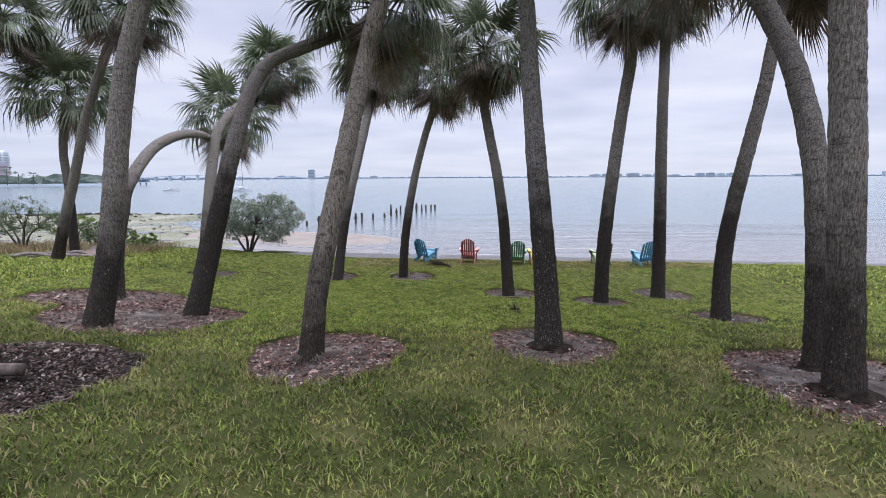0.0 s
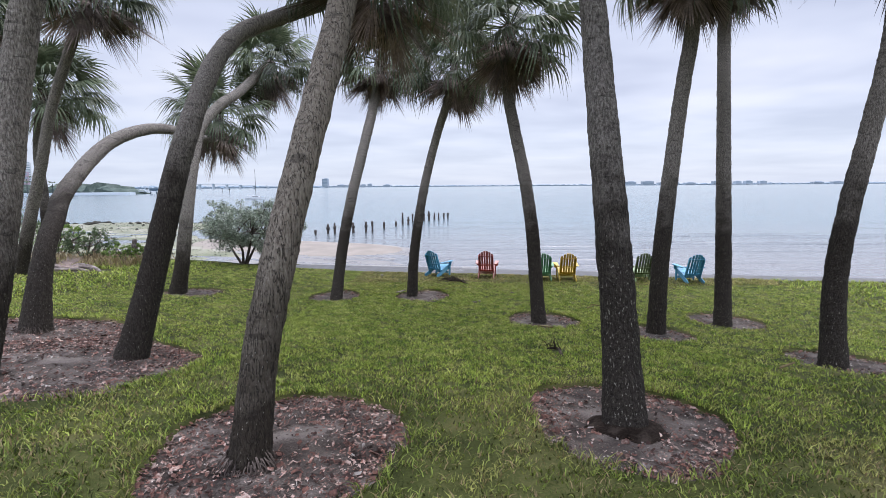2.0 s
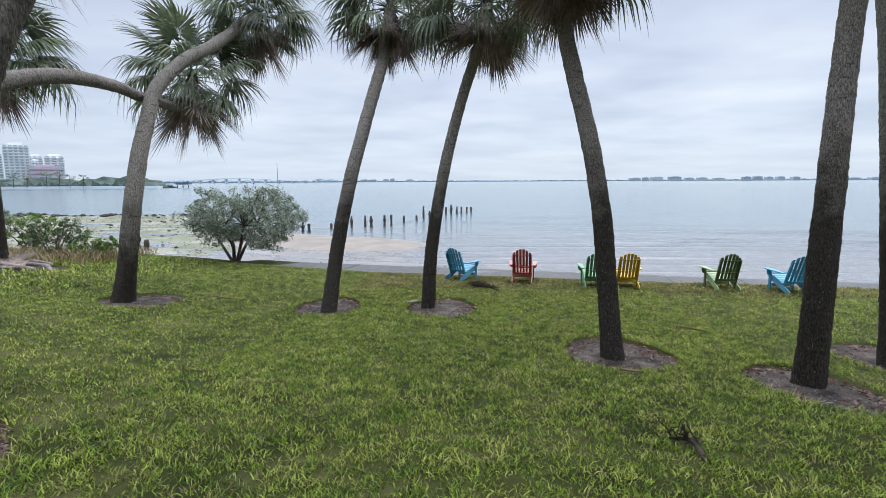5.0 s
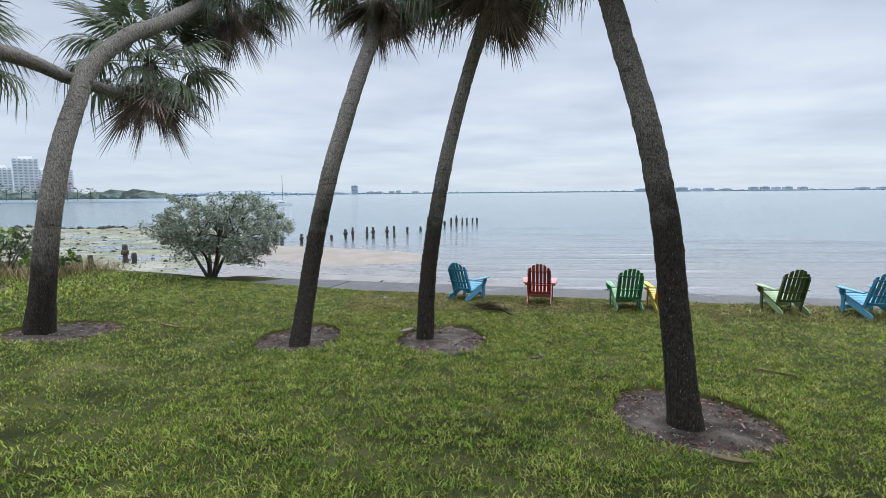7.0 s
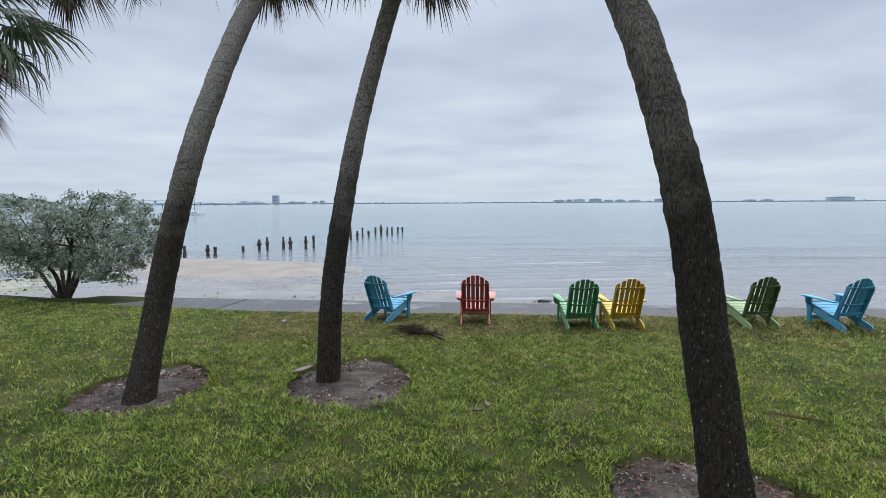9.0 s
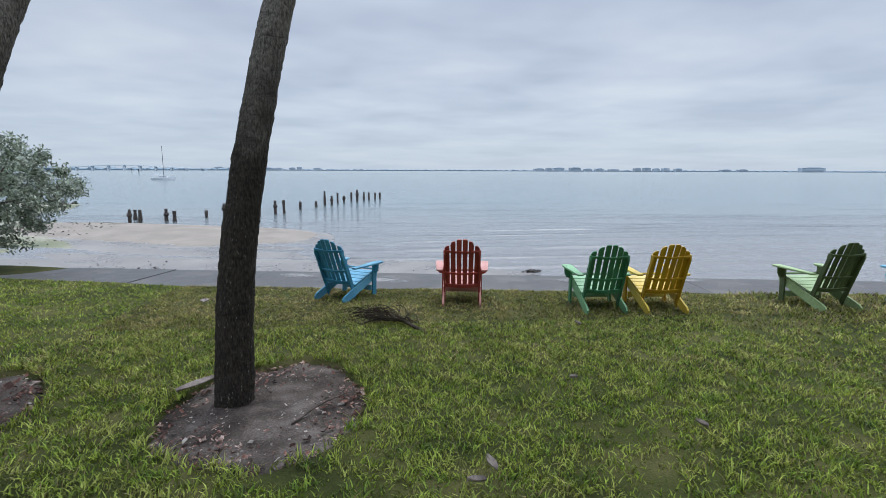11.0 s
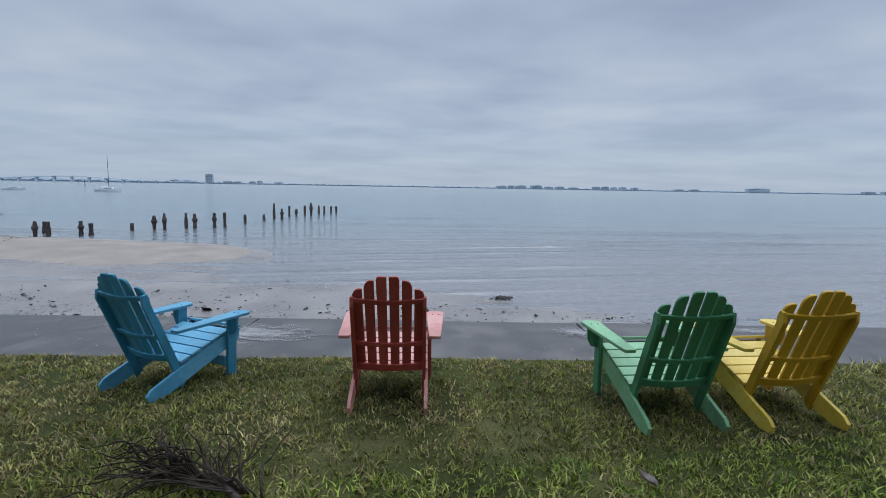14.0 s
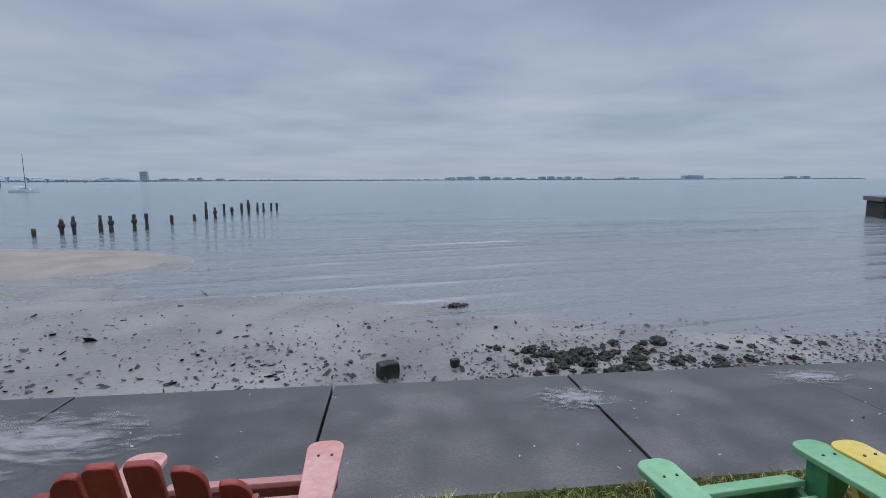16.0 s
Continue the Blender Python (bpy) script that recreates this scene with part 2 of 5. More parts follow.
LICHEN = material("pale_lime_stain", [(0.30, 0.29, 0.28), (0.52, 0.50, 0.48)], rough=0.8, scale=9, fine=60, bump=0.2)
GAP = material("joint_filler", [(0.012, 0.012, 0.012), (0.03, 0.03, 0.028)], rough=0.9, bump=0)
POST = material("weathered_piling", [(0.015, 0.012, 0.011), (0.05, 0.04, 0.035), (0.12, 0.10, 0.09)], rough=0.85, scale=6, fine=30, bump=0.7, bump_dist=0.03, stretch=(3, 3, 0.7), vary="object", vary_amount=0.2)
ROCK = material("weedy_rock", [(0.010, 0.009, 0.007), (0.032, 0.029, 0.021), (0.085, 0.077, 0.055)], rough=0.75, scale=5, fine=40, bump=0.9, bump_dist=0.03, vary="object", vary_amount=0.35)
WEED = material("beach_wrack", [(0.008, 0.007, 0.006), (0.03, 0.025, 0.021), (0.11, 0.095, 0.08)], rough=0.8, scale=2, fine=20, bump=0, vary="island", vary_amount=0.7)
LEAF = leafy(material("grey_green_leaves", [(0.08, 0.115, 0.07), (0.20, 0.24, 0.17), (0.46, 0.49, 0.41)], rough=0.45, scale=4, fine=25, bump=0, vary="island", vary_amount=0.65, spec=0.6, contrast=0.2), 0.25)
LEAF_BRIGHT = leafy(material("bright_green_leaves", [(0.06, 0.11, 0.02), (0.13, 0.21, 0.04), (0.22, 0.29, 0.08)], rough=0.55, scale=3, fine=20, bump=0, vary="island", vary_amount=0.5), 0.3)
LEAF_DULL = leafy(material("dull_green_leaves", [(0.04, 0.07, 0.03), (0.08, 0.12, 0.05), (0.15, 0.18, 0.09)], rough=0.55, scale=3, fine=20, bump=0, vary="island", vary_amount=0.5), 0.3)
STRAW = material("dry_grass", [(0.16, 0.12, 0.06), (0.28, 0.21, 0.11), (0.36, 0.30, 0.18)], rough=0.9, scale=2, fine=20, bump=0, vary="island", vary_amount=0.4)
TWIG = material("dead_twigs", [(0.012, 0.009, 0.007), (0.04, 0.03, 0.024), (0.10, 0.078, 0.062)], rough=0.9, scale=6, fine=40, bump=0.3, spec=0.1)
WOOD = material("branch_wood", [(0.03, 0.022, 0.018), (0.08, 0.06, 0.05), (0.15, 0.12, 0.10)], rough=0.9, scale=6, fine=40, bump=0.5, stretch=(2, 2, 1))
DRIFT = material("grey_driftwood", [(0.10, 0.085, 0.075), (0.22, 0.18, 0.16), (0.36, 0.31, 0.28)], rough=0.9, scale=6, fine=40, bump=0.5)
HULL = material("white_hull", [(0.55, 0.57, 0.6), (0.75, 0.76, 0.78)], rough=0.35, scale=1, fine=10, bump=0)
DARK = material("dark_trim", [(0.02, 0.025, 0.03), (0.05, 0.055, 0.06)], rough=0.5, scale=1, fine=10, bump=0)
# far-shore colours with aerial haze mixed in as blue-grey
HAZED_TREES = material("hazed_shore_trees", [(0.15, 0.20, 0.25), (0.19, 0.245, 0.29), (0.24, 0.30, 0.345)], rough=1, scale=0.02, fine=0.2, bump=0, spec=0)
HAZED_WALL = material("hazed_building_wall", [(0.33, 0.385, 0.44), (0.42, 0.475, 0.53)], rough=1, scale=0.02, fine=0.2, bump=0, vary="object", vary_amount=0.15, spec=0)
MID_TREES = material("shore_trees", [(0.05, 0.07, 0.062), (0.09, 0.115, 0.10), (0.145, 0.17, 0.15)], rough=1, scale=0.1, fine=1, bump=0, spec=0)
TOWER = material("pale_tower_wall", [(0.66, 0.67, 0.68), (0.76, 0.76, 0.75)], rough=0.9, scale=0.1, fine=1, bump=0, vary="object", vary_amount=0.06)
TOWER_GLASS = material("tower_window", [(0.28, 0.36, 0.40), (0.36, 0.43, 0.46)], rough=0.4, scale=0.1, fine=1, bump=0)
PINK = material("pink_stucco", [(0.46, 0.34, 0.39), (0.54, 0.41, 0.46)], rough=0.9, scale=0.1, fine=1, bump=0)
# concrete paled and blued to carry the haze over the water
HAZED_BRIDGE = material("hazed_bridge_concrete", [(0.52, 0.58, 0.63), (0.60, 0.65, 0.70)], rough=1, scale=0.02, fine=0.2, bump=0, spec=0)
TEAL = material("pier_shed_paint", [(0.05, 0.09, 0.13), (0.08, 0.13, 0.18)], rough=0.8, scale=0.3, fine=2, bump=0)


def paint(name, c, faded):
    return material(name, [tuple(v * 0.7 for v in c), c, faded], rough=0.5, scale=2.2, fine=28, bump=0.12, bump_dist=0.004, vary="object", vary_amount=0.12, contrast=0.32, stretch=(1, 1, 1))


# back paints are darkened for their shaded side; tops paler from fading and skylight
BLUE, BLUE_TOP = paint("shaded_blue_paint", (0.04, 0.21, 0.33), (0.07, 0.28, 0.40)), paint("faded_lit_blue_paint", (0.09, 0.31, 0.46), (0.17, 0.42, 0.56))
RED, RED_TOP = paint("shaded_red_paint", (0.33, 0.05, 0.038), (0.40, 0.09, 0.07)), paint("faded_pink_paint", (0.50, 0.225, 0.19), (0.62, 0.38, 0.345))
GREEN, GREEN_TOP = paint("shaded_green_paint", (0.05, 0.185, 0.085), (0.09, 0.26, 0.13)), paint("faded_green_paint", (0.165, 0.35, 0.175), (0.27, 0.46, 0.27))
YELLOW, YELLOW_TOP = paint("shaded_yellow_paint", (0.44, 0.25, 0.01), (0.52, 0.34, 0.03)), paint("faded_yellow_paint", (0.62, 0.45, 0.06), (0.70, 0.56, 0.20))
OLIVE, OLIVE_TOP = paint("shaded_olive_paint", (0.06, 0.085, 0.03), (0.12, 0.15, 0.06)), paint("faded_lime_paint", (0.26, 0.36, 0.16), (0.38, 0.48, 0.28))


def water_material():
    m = bpy.data.materials.new("bay_water")
    m.use_nodes = True
    n, l = m.node_tree.nodes, m.node_tree.links
    b = n["Principled BSDF"]
    co = n.new("ShaderNodeTexCoord")
    sep = n.new("ShaderNodeSeparateXYZ")
    l.new(co.outputs["Object"], sep.inputs[0])
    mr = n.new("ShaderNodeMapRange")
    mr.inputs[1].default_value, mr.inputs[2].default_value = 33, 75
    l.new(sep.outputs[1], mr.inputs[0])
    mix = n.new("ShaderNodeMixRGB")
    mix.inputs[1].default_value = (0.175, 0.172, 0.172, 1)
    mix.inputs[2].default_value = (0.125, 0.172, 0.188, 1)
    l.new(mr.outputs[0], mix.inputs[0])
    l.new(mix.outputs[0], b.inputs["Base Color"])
    b.inputs["Roughness"].default_value = 0.12
    b.inputs["IOR"].default_value = 1.33
    heights = []
    for sc, stretch, detail in ((0.55, (0.35, 1.6, 1), 4), (3.6, (0.45, 1.5, 1), 3)):
        mp = n.new("ShaderNodeMapping")
        mp.inputs["Scale"].default_value = stretch
        mp.inputs["Rotation"].default_value = (0, 0, radians(9))
        l.new(co.outputs["Object"], mp.inputs[0])
        no = n.new("ShaderNodeTexNoise")
        no.inputs["Scale"].default_value, no.inputs["Detail"].default_value = sc, detail
        l.new(mp.outputs[0], no.inputs["Vector"])
        heights.append(no.outputs[0])
    add = n.new("ShaderNodeMath")
    add.operation = "MULTIPLY_ADD"
    add.inputs[1].default_value = 0.42
    l.new(heights[1], add.inputs[0])
    l.new(heights[0], add.inputs[2])
    # wavelets running up on the shallows
    wp = n.new("ShaderNodeMapping")
    wp.inputs["Rotation"].default_value = (0, 0, radians(-5))
    wp.inputs["Scale"].default_value = (0.3, 1, 1)
    l.new(co.outputs["Object"], wp.inputs[0])
    wave = n.new("ShaderNodeTexWave")
    wave.bands_direction = "Y"
    wave.inputs["Scale"].default_value = 0.13
    wave.inputs["Distortion"].default_value = 7.0
    wave.inputs["Detail"].default_value = 2.0
    wave.inputs["Detail Scale"].default_value = 0.7
    l.new(wp.outputs[0], wave.inputs["Vector"])
    sharp = n.new("ShaderNodeMath")
    sharp.operation = "POWER"
    sharp.inputs[1].default_value = 5.0
    l.new(wave.outputs["Fac"], sharp.inputs[0])
    near = n.new("ShaderNodeMapRange")
    near.inputs[1].default_value, near.inputs[2].default_value = 40, 66
    near.inputs[3].default_value, near.inputs[4].default_value = 0.8, 0.0
    l.new(sep.outputs[1], near.inputs[0])
    lap = n.new("ShaderNodeMath")
    lap.operation = "MULTIPLY"
    l.new(sharp.outputs[0], lap.inputs[0])
    l.new(near.outputs[0], lap.inputs[1])
    tot = n.new("ShaderNodeMath")
    l.new(add.outputs[0], tot.inputs[0])
    l.new(lap.outputs[0], tot.inputs[1])
    bp = n.new("ShaderNodeBump")
    bp.inputs["Strength"].default_value, bp.inputs["Distance"].default_value = 0.65, 0.18
    l.new(tot.outputs[0], bp.inputs["Height"])
    l.new(bp.outputs[0], b.inputs["Normal"])
    return m


WATER = water_material()


def slab_material():
    m = CONCRETE.copy()
    m.name = "seawall_cap_concrete"
    n, l = m.node_tree.nodes, m.node_tree.links
    b = n["Principled BSDF"]
    base = b.inputs["Base Color"].links[0].from_socket
    co = n.new("ShaderNodeTexCoord")
    sep = n.new("ShaderNodeSeparateXYZ")
    l.new(co.outputs["Object"], sep.inputs[0])
    no = n.new("ShaderNodeTexNoise")
    no.inputs["Scale"].default_value, no.inputs["Detail"].default_value = 5.0, 6.0
    l.new(co.outputs["Object"], no.inputs["Vector"])
    wob = n.new("ShaderNodeMath")
    wob.operation = "MULTIPLY_ADD"
    wob.inputs[1].default_value = 0.5
    l.new(no.outputs[0], wob.inputs[0])
    l.new(sep.outputs[1], wob.inputs[2])
    mr = n.new("ShaderNodeMapRange")
    mr.inputs[1].default_value, mr.inputs[2].default_value = 1.72, 1.86
    mr.inputs[3].default_value, mr.inputs[4].default_value = 0.0, 0.6
    l.new(wob.outputs[0], mr.inputs[0])
    mix = n.new("ShaderNodeMixRGB")
    mix.inputs[2].default_value = (0.04, 0.04, 0.036, 1)
    l.new(mr.outputs[0], mix.inputs[0])
    l.new(base, mix.inputs[1])
    l.new(mix.outputs[0], b.inputs["Base Color"])
    return m



def stain_material():
    """A pale scale that thins out towards its ragged edge and lets the concrete show."""
    m = material("lime_scale", [(0.22, 0.215, 0.21), (0.36, 0.35, 0.34)], rough=0.8, scale=6, fine=50, bump=0)
    n, l = m.node_tree.nodes, m.node_tree.links
    co = n.new("ShaderNodeTexCoord")
    ln = n.new("ShaderNodeVectorMath")
    ln.operation = "LENGTH"
    l.new(co.outputs["Object"], ln.inputs[0])
    mp = n.new("ShaderNodeMapping")
    mp.inputs["Scale"].default_value = (1.2, 1.8, 1)
    l.new(co.outputs["Object"], mp.inputs[0])
    no = n.new("ShaderNodeTexNoise")
    no.inputs["Scale"].default_value, no.inputs["Detail"].default_value, no.inputs["Roughness"].default_value = 3.0, 8.0, 0.65
    l.new(mp.outputs[0], no.inputs["Vector"])
    sub = n.new("ShaderNodeMath")
    sub.operation = "MULTIPLY_ADD"
    sub.inputs[1].default_value = -0.36
    l.new(ln.outputs["Value"], sub.inputs[0])
    l.new(no.outputs[0], sub.inputs[2])
    mr = n.new("ShaderNodeMapRange")
    mr.inputs[1].default_value, mr.inputs[2].default_value = 0.23, 0.44
    mr.inputs[4].default_value = 0.75
    l.new(sub.outputs[0], mr.inputs[0])
    l.new(mr.outputs[0], n["Principled BSDF"].inputs["Alpha"])
    return m


SLAB_TOP = slab_material()
SCALE = stain_material()


# ---- building helpers ----
def mesh_of(name, verts, faces, mats, index=None, smooth=False):
    me = bpy.data.meshes.new(name)
    me.from_pydata([tuple(map(float, v)) for v in verts], [], [tuple(int(i) for i in f) for f in faces])
    for m in (mats if isinstance(mats, (list, tuple)) else [mats]):
        me.materials.append(m)
    if index is not None:
        me.polygons.foreach_set("material_index", np.asarray(index, dtype=np.int32))
    if smooth:
        me.polygons.foreach_set("use_smooth", np.ones(len(me.polygons), dtype=bool))
    me.update()
    return me


def mesh_fast(name, verts, faces, mat, smooth=False):
    """A mesh out of arrays: faces all have the same number of corners."""
    verts, faces = np.asarray(verts, dtype=np.float32), np.asarray(faces, dtype=np.int32)
    me = bpy.data.meshes.new(name)
    me.vertices.add(len(verts))
    me.vertices.foreach_set("co", verts.ravel())
    k = faces.shape[1]
    me.loops.add(faces.size)
    me.loops.foreach_set("vertex_index", faces.ravel())
    me.polygons.add(len(faces))
    me.polygons.foreach_set("loop_start", np.arange(0, faces.size, k, dtype=np.int32))
    me.polygons.foreach_set("loop_total", np.full(len(faces), k, dtype=np.int32))
    if smooth:
        me.polygons.foreach_set("use_smooth", np.ones(len(faces), dtype=bool))
    me.materials.append(mat)
    me.update(calc_edges=True)
    return me


def under(name, me, parent, label="", m=None):
    ob = new(name, me)
    ob.parent = parent
    if m is not None:
        ob.matrix_basis = m
    return tagged(ob, label)


def part(name, bm, mat, parent, label=""):
    me = bpy.data.meshes.new(name)
    bm.to_mesh(me)
    bm.free()
    me.materials.append(mat)
    return under(name, me, parent, label)


def box(bm, size, m=Matrix(), bevel=0.0):
    r = bmesh.ops.create_cube(bm, size=1.0, matrix=m @ Matrix.Diagonal((*size, 1)))
    if bevel:
        es = list({e for v in r["verts"] for e in v.link_edges})
        bmesh.ops.bevel(bm, geom=es, offset=bevel, segments=2, affect="EDGES", profile=0.6)
    return bm


def slab(outline, thickness, bevel=0.004):
    """A board cut to an outline in x and y, with rounded edges."""
    bm = bmesh.new()
    vs = [bm.verts.new((x, y, 0)) for x, y in outline]
    f = bm.faces.new(vs)
    r = bmesh.ops.extrude_face_region(bm, geom=[f])
    bmesh.ops.translate(bm, verts=[g for g in r["geom"] if isinstance(g, bmesh.types.BMVert)], vec=(0, 0, thickness))
    bmesh.ops.recalc_face_normals(bm, faces=bm.faces)
    if bevel:
        caps = [e for e in bm.edges if abs(e.verts[0].co.z - e.verts[1].co.z) < 1e-6]
        bmesh.ops.bevel(bm, geom=caps, offset=bevel, segments=2, affect="EDGES", profile=0.6)
    return bm


def spline(points, step=0.08):
    """Points along a smooth curve through the given ones."""
    p = [np.array(q, float) for q in points]
    p = [2 * p[0] - p[1], *p, 2 * p[-1] - p[-2]]
    out = []
    for a, b, c, d in zip(p, p[1:], p[2:], p[3:]):
        k = max(2, int(np.linalg.norm(c - b) / step))
        for i in range(k):
            t = i / k
            out.append(0.5 * (2 * b + (c - a) * t + (2 * a - 5 * b + 4 * c - d) * t * t + (3 * b - a - 3 * c + d) * t ** 3))
    out.append(p[-2])
    return np.array(out)


def tube(points, radius, sides=8, step=0.08, rough=0.0, seed=0, grain=(9, 3)):
    """Vertices, faces and the height along a limb of changing radius (a function of 0..1)."""
    c = spline(points, step)
    n = len(c)
    tan = np.gradient(c, axis=0)
    tan /= np.linalg.norm(tan, axis=1)[:, None]
    side = np.cross(tan, (0.0, 1.0, 0.02))
    side /= np.linalg.norm(side, axis=1)[:, None] + 1e-9
    up = np.cross(side, tan)
    along = np.concatenate(([0], np.cumsum(np.linalg.norm(np.diff(c, axis=0), axis=1))))
    verts, rise = [], []
    for i in range(n):
        r = radius(i / (n - 1))
        for k in range(sides):
            a = 2 * math.pi * k / sides
            rr = r
            if rough:
                q = Vector((math.cos(a) * grain[0] * r * 2 + seed * 7.3, math.sin(a) * grain[0] * r * 2, along[i] * grain[1]))
                rr += rough * (0.8 * noise.noise(q) + 0.6 * noise.noise(q * 2.7) + 0.55 * noise.noise(q * 6.1) + 0.5 * (0.5 - abs((along[i] * 9 + 0.4 * noise.noise(q)) % 1 - 0.5)))
            verts.append(c[i] + side[i] * math.cos(a) * rr + up[i] * math.sin(a) * rr)
            rise.append(along[i])
    faces = [(i * sides + k, i * sides + (k + 1) % sides, (i + 1) * sides + (k + 1) % sides, (i + 1) * sides + k)
             for i in range(n - 1) for k in range(sides)]
    faces += [tuple(range(sides))[::-1], tuple((n - 1) * sides + k for k in range(sides))]
    return verts, faces, rise


def join(pieces):
    vs, fs = [], []
    for v, f, *_ in pieces:
        o = len(vs)
        vs += list(v)
        fs += [tuple(i + o for i in q) for q in f]
    return vs, fs


# ---- the lie of the land ----
SEA = -3.6
LAWN_Y, LAWN_Z = (-60, -10, 0, 3, 6.5, 9.6, 12.9, 16, 19, 21, 30), (1.0, 0.3, 0.08, -0.12, -0.43, -0.80, -1.25, -1.48, -1.53, -1.62, -1.7)


def smooth(a, b, x):
    t = np.clip((x - a) / (b - a), 0, 1)
    return t * t * (3 - 2 * t)


def lawn_z(x, y):
    """The height of the lawn, falling to the seawall and rising to the side away from it."""
    x, y = np.asarray(x, float), np.asarray(y, float)
    z = np.interp(y, LAWN_Y, LAWN_Z)
    z = (np.interp(y - 0.7, LAWN_Y, LAWN_Z) + z + np.interp(y + 0.7, LAWN_Y, LAWN_Z)) / 3
    z = z - 0.025 * np.clip((16.5 - y) / 4.5, 0, 1) * np.clip(x, -12, 14)
    z = z + np.minimum(0.6, 0.07 * np.maximum(0, -x - 4)) * (1 - 0.55 * smooth(16, 20.5, y))
    return z + 0.012 * np.sin(x * 1.7 + y * 0.6) * np.sin(y * 1.3 - x * 0.4)


BEDS = [(-1.40, 6.18, 0.94, 1.25), (1.46, 6.95, 0.87, 1.15), (1.76, 13.13, 0.78, 0.96), (-3.50, 16.30, 0.70, 0.98), (-1.05, 16.40, 0.77, 1.0), (-7.12, 15.5, 0.75, 0.92), (3.66, 11.85, 0.64, 1.0),
        (5.75, 13.4, 0.75, 0.92), (5.42, 9.68, 0.66, 0.90), (-4.75, 8.2, 1.5, 1.5), (-6.25, 9.5, 1.35, 1.35), (4.4, 5.3, 1.3, 1.65), (-4.45, 4.75, 1.35, 1.6), (-13.7, 18.7, 2.0, 1.6)]


def bed_rim(i, a):
    """How far the rim of a bed lies from its middle, as a share of its half axes."""
    return 1 + 0.03 * np.sin(3 * a + i) + 0.025 * np.sin(5 * a + 2 * i) + 0.02 * np.sin(11 * a + i) + 0.012 * np.sin(23 * a)


def bed_depth(x, y):
    """0 at the middle of the nearest bed, 1 on its rim, more outside."""
    x, y = np.asarray(x, float), np.asarray(y, float)
    best = np.full(x.shape, 9.0)
    for i, (cx, cy, rx, ry) in enumerate(BEDS):
        u, v = (x - cx) / rx, (y - cy) / ry
        best = np.minimum(best, np.hypot(u, v) / bed_rim(i, np.arctan2(v, u)))
    return best


def in_bed(x, y, grow=0.0):
    return bed_depth(x, y) < 1 + grow / 0.95


SUNK = 0.07


def edge_y(x):
    """The line along which the lawn meets the seawall."""
    return 20.65 - 0.167 * np.asarray(x, float)


def beach_z(x, s):
    x, s = np.asarray(x, float), np.asarray(s, float)
    y = s + edge_y(x)
    z = -3.40 - 0.0145 * s - 0.010 * np.clip(x - 2, 0, 12) * smooth(3, 10, s) - 0.05 * smooth(0, 60, s) * 20 * smooth(35, 80, s)
    dx, dy = x + 16, y - 46.7
    u, v = dx * 0.93 + dy * -0.36, dx * 0.36 + dy * 0.93
    z = z + 0.42 * np.exp(-((u / 12.3) ** 4 + (v / 4.4) ** 2))
    flat = -3.575 + 0.035 * np.sin(x * 0.45 + np.sin(y * 0.31)) * np.sin(y * 0.52 + 1.3) + 0.10 * smooth(60, 72, y)
    mask = smooth(3, -5, x + 19 + 0.36 * (y - 38)) * smooth(80, 74, y + 1.5 * np.sin(x * 0.3)) * smooth(-95, -75, x)
    z = z * (1 - mask) + np.maximum(z, flat) * mask
    return z + 0.006 * np.sin(x * 0.8 + 1.1 * np.sin(y * 0.5)) * np.sin(y * 0.9)


def land_z(x, s):
    y = s + edge_y(x)
    a = lawn_z(x, y)
    b = beach_z(x, s)
    left = smooth(-8.2, -9.6, x)
    wall = np.where(np.asarray(s, float) > 1.80, 1.0, 0.0)
    shore = smooth(0.3, 5.5, s)
    k = wall * (1 - left) + shore * left
    a = a - 0.15 * np.where(np.asarray(s, float) > 0.06, 1.0, 0.0) * (1 - left)
    return a * (1 - k) + b * k


def strip(a, b, n):
    return list(np.linspace(a, b, n))


gx = np.array([-4500, -1500, -500, -200, -120] + strip(-90, -24, 34) + strip(-22, -8.4, 38) + strip(-8, 7, 168) + strip(7.3, 22, 40) + strip(24, 90, 34) + [120, 200, 500, 1500, 4500])
gs = np.array([-3000, -800, -200, -80] + strip(-50, -26, 13) + strip(-24, -18, 21) + strip(-17.9, -2.6, 160) + strip(-2.4, 0.0, 10) + [0.05, 0.07, 0.6, 1.2, 1.78, 1.82, 2.2] + strip(2.6, 40, 95) + strip(41, 90, 50) + [110, 200, 500, 1500, 4300])
GX, GS = np.meshgrid(gx, gs)
GY = GS + np.where(np.abs(GX) < 130, edge_y(np.clip(GX, -130, 130)), 20.65 - 0.167 * np.sign(GX) * 130)
GZ = land_z(np.clip(GX, -130, 130), GS)
GZ = np.where(GS > 100, -6.0, GZ) - SUNK * smooth(1.06, 0.93, bed_depth(GX, GY)) * (GS < 0)
nx = len(gx)
gfaces = [(j * nx + i, j * nx + i + 1, (j + 1) * nx + i + 1, (j + 1) * nx + i) for j in range(len(gs) - 1) for i in range(nx - 1)]
gidx = []
for j in range(len(gs) - 1):
    for i in range(nx - 1):
        s, x = (gs[j] + gs[j + 1]) / 2, (gx[i] + gx[i + 1]) / 2
        lim = 1.8 if x > -8.8 else 1.2 + 0.9 * math.sin(x * 1.3) * 0.6
        zz = GZ[j, i]
        if s > 11 and zz > SEA + 0.06 and x > -24:
            gidx.append(3)
            continue
        gidx.append(0 if s < lim else (2 if (x < -19 + 3 * math.sin(s * 0.5) and s < 60) else 1))
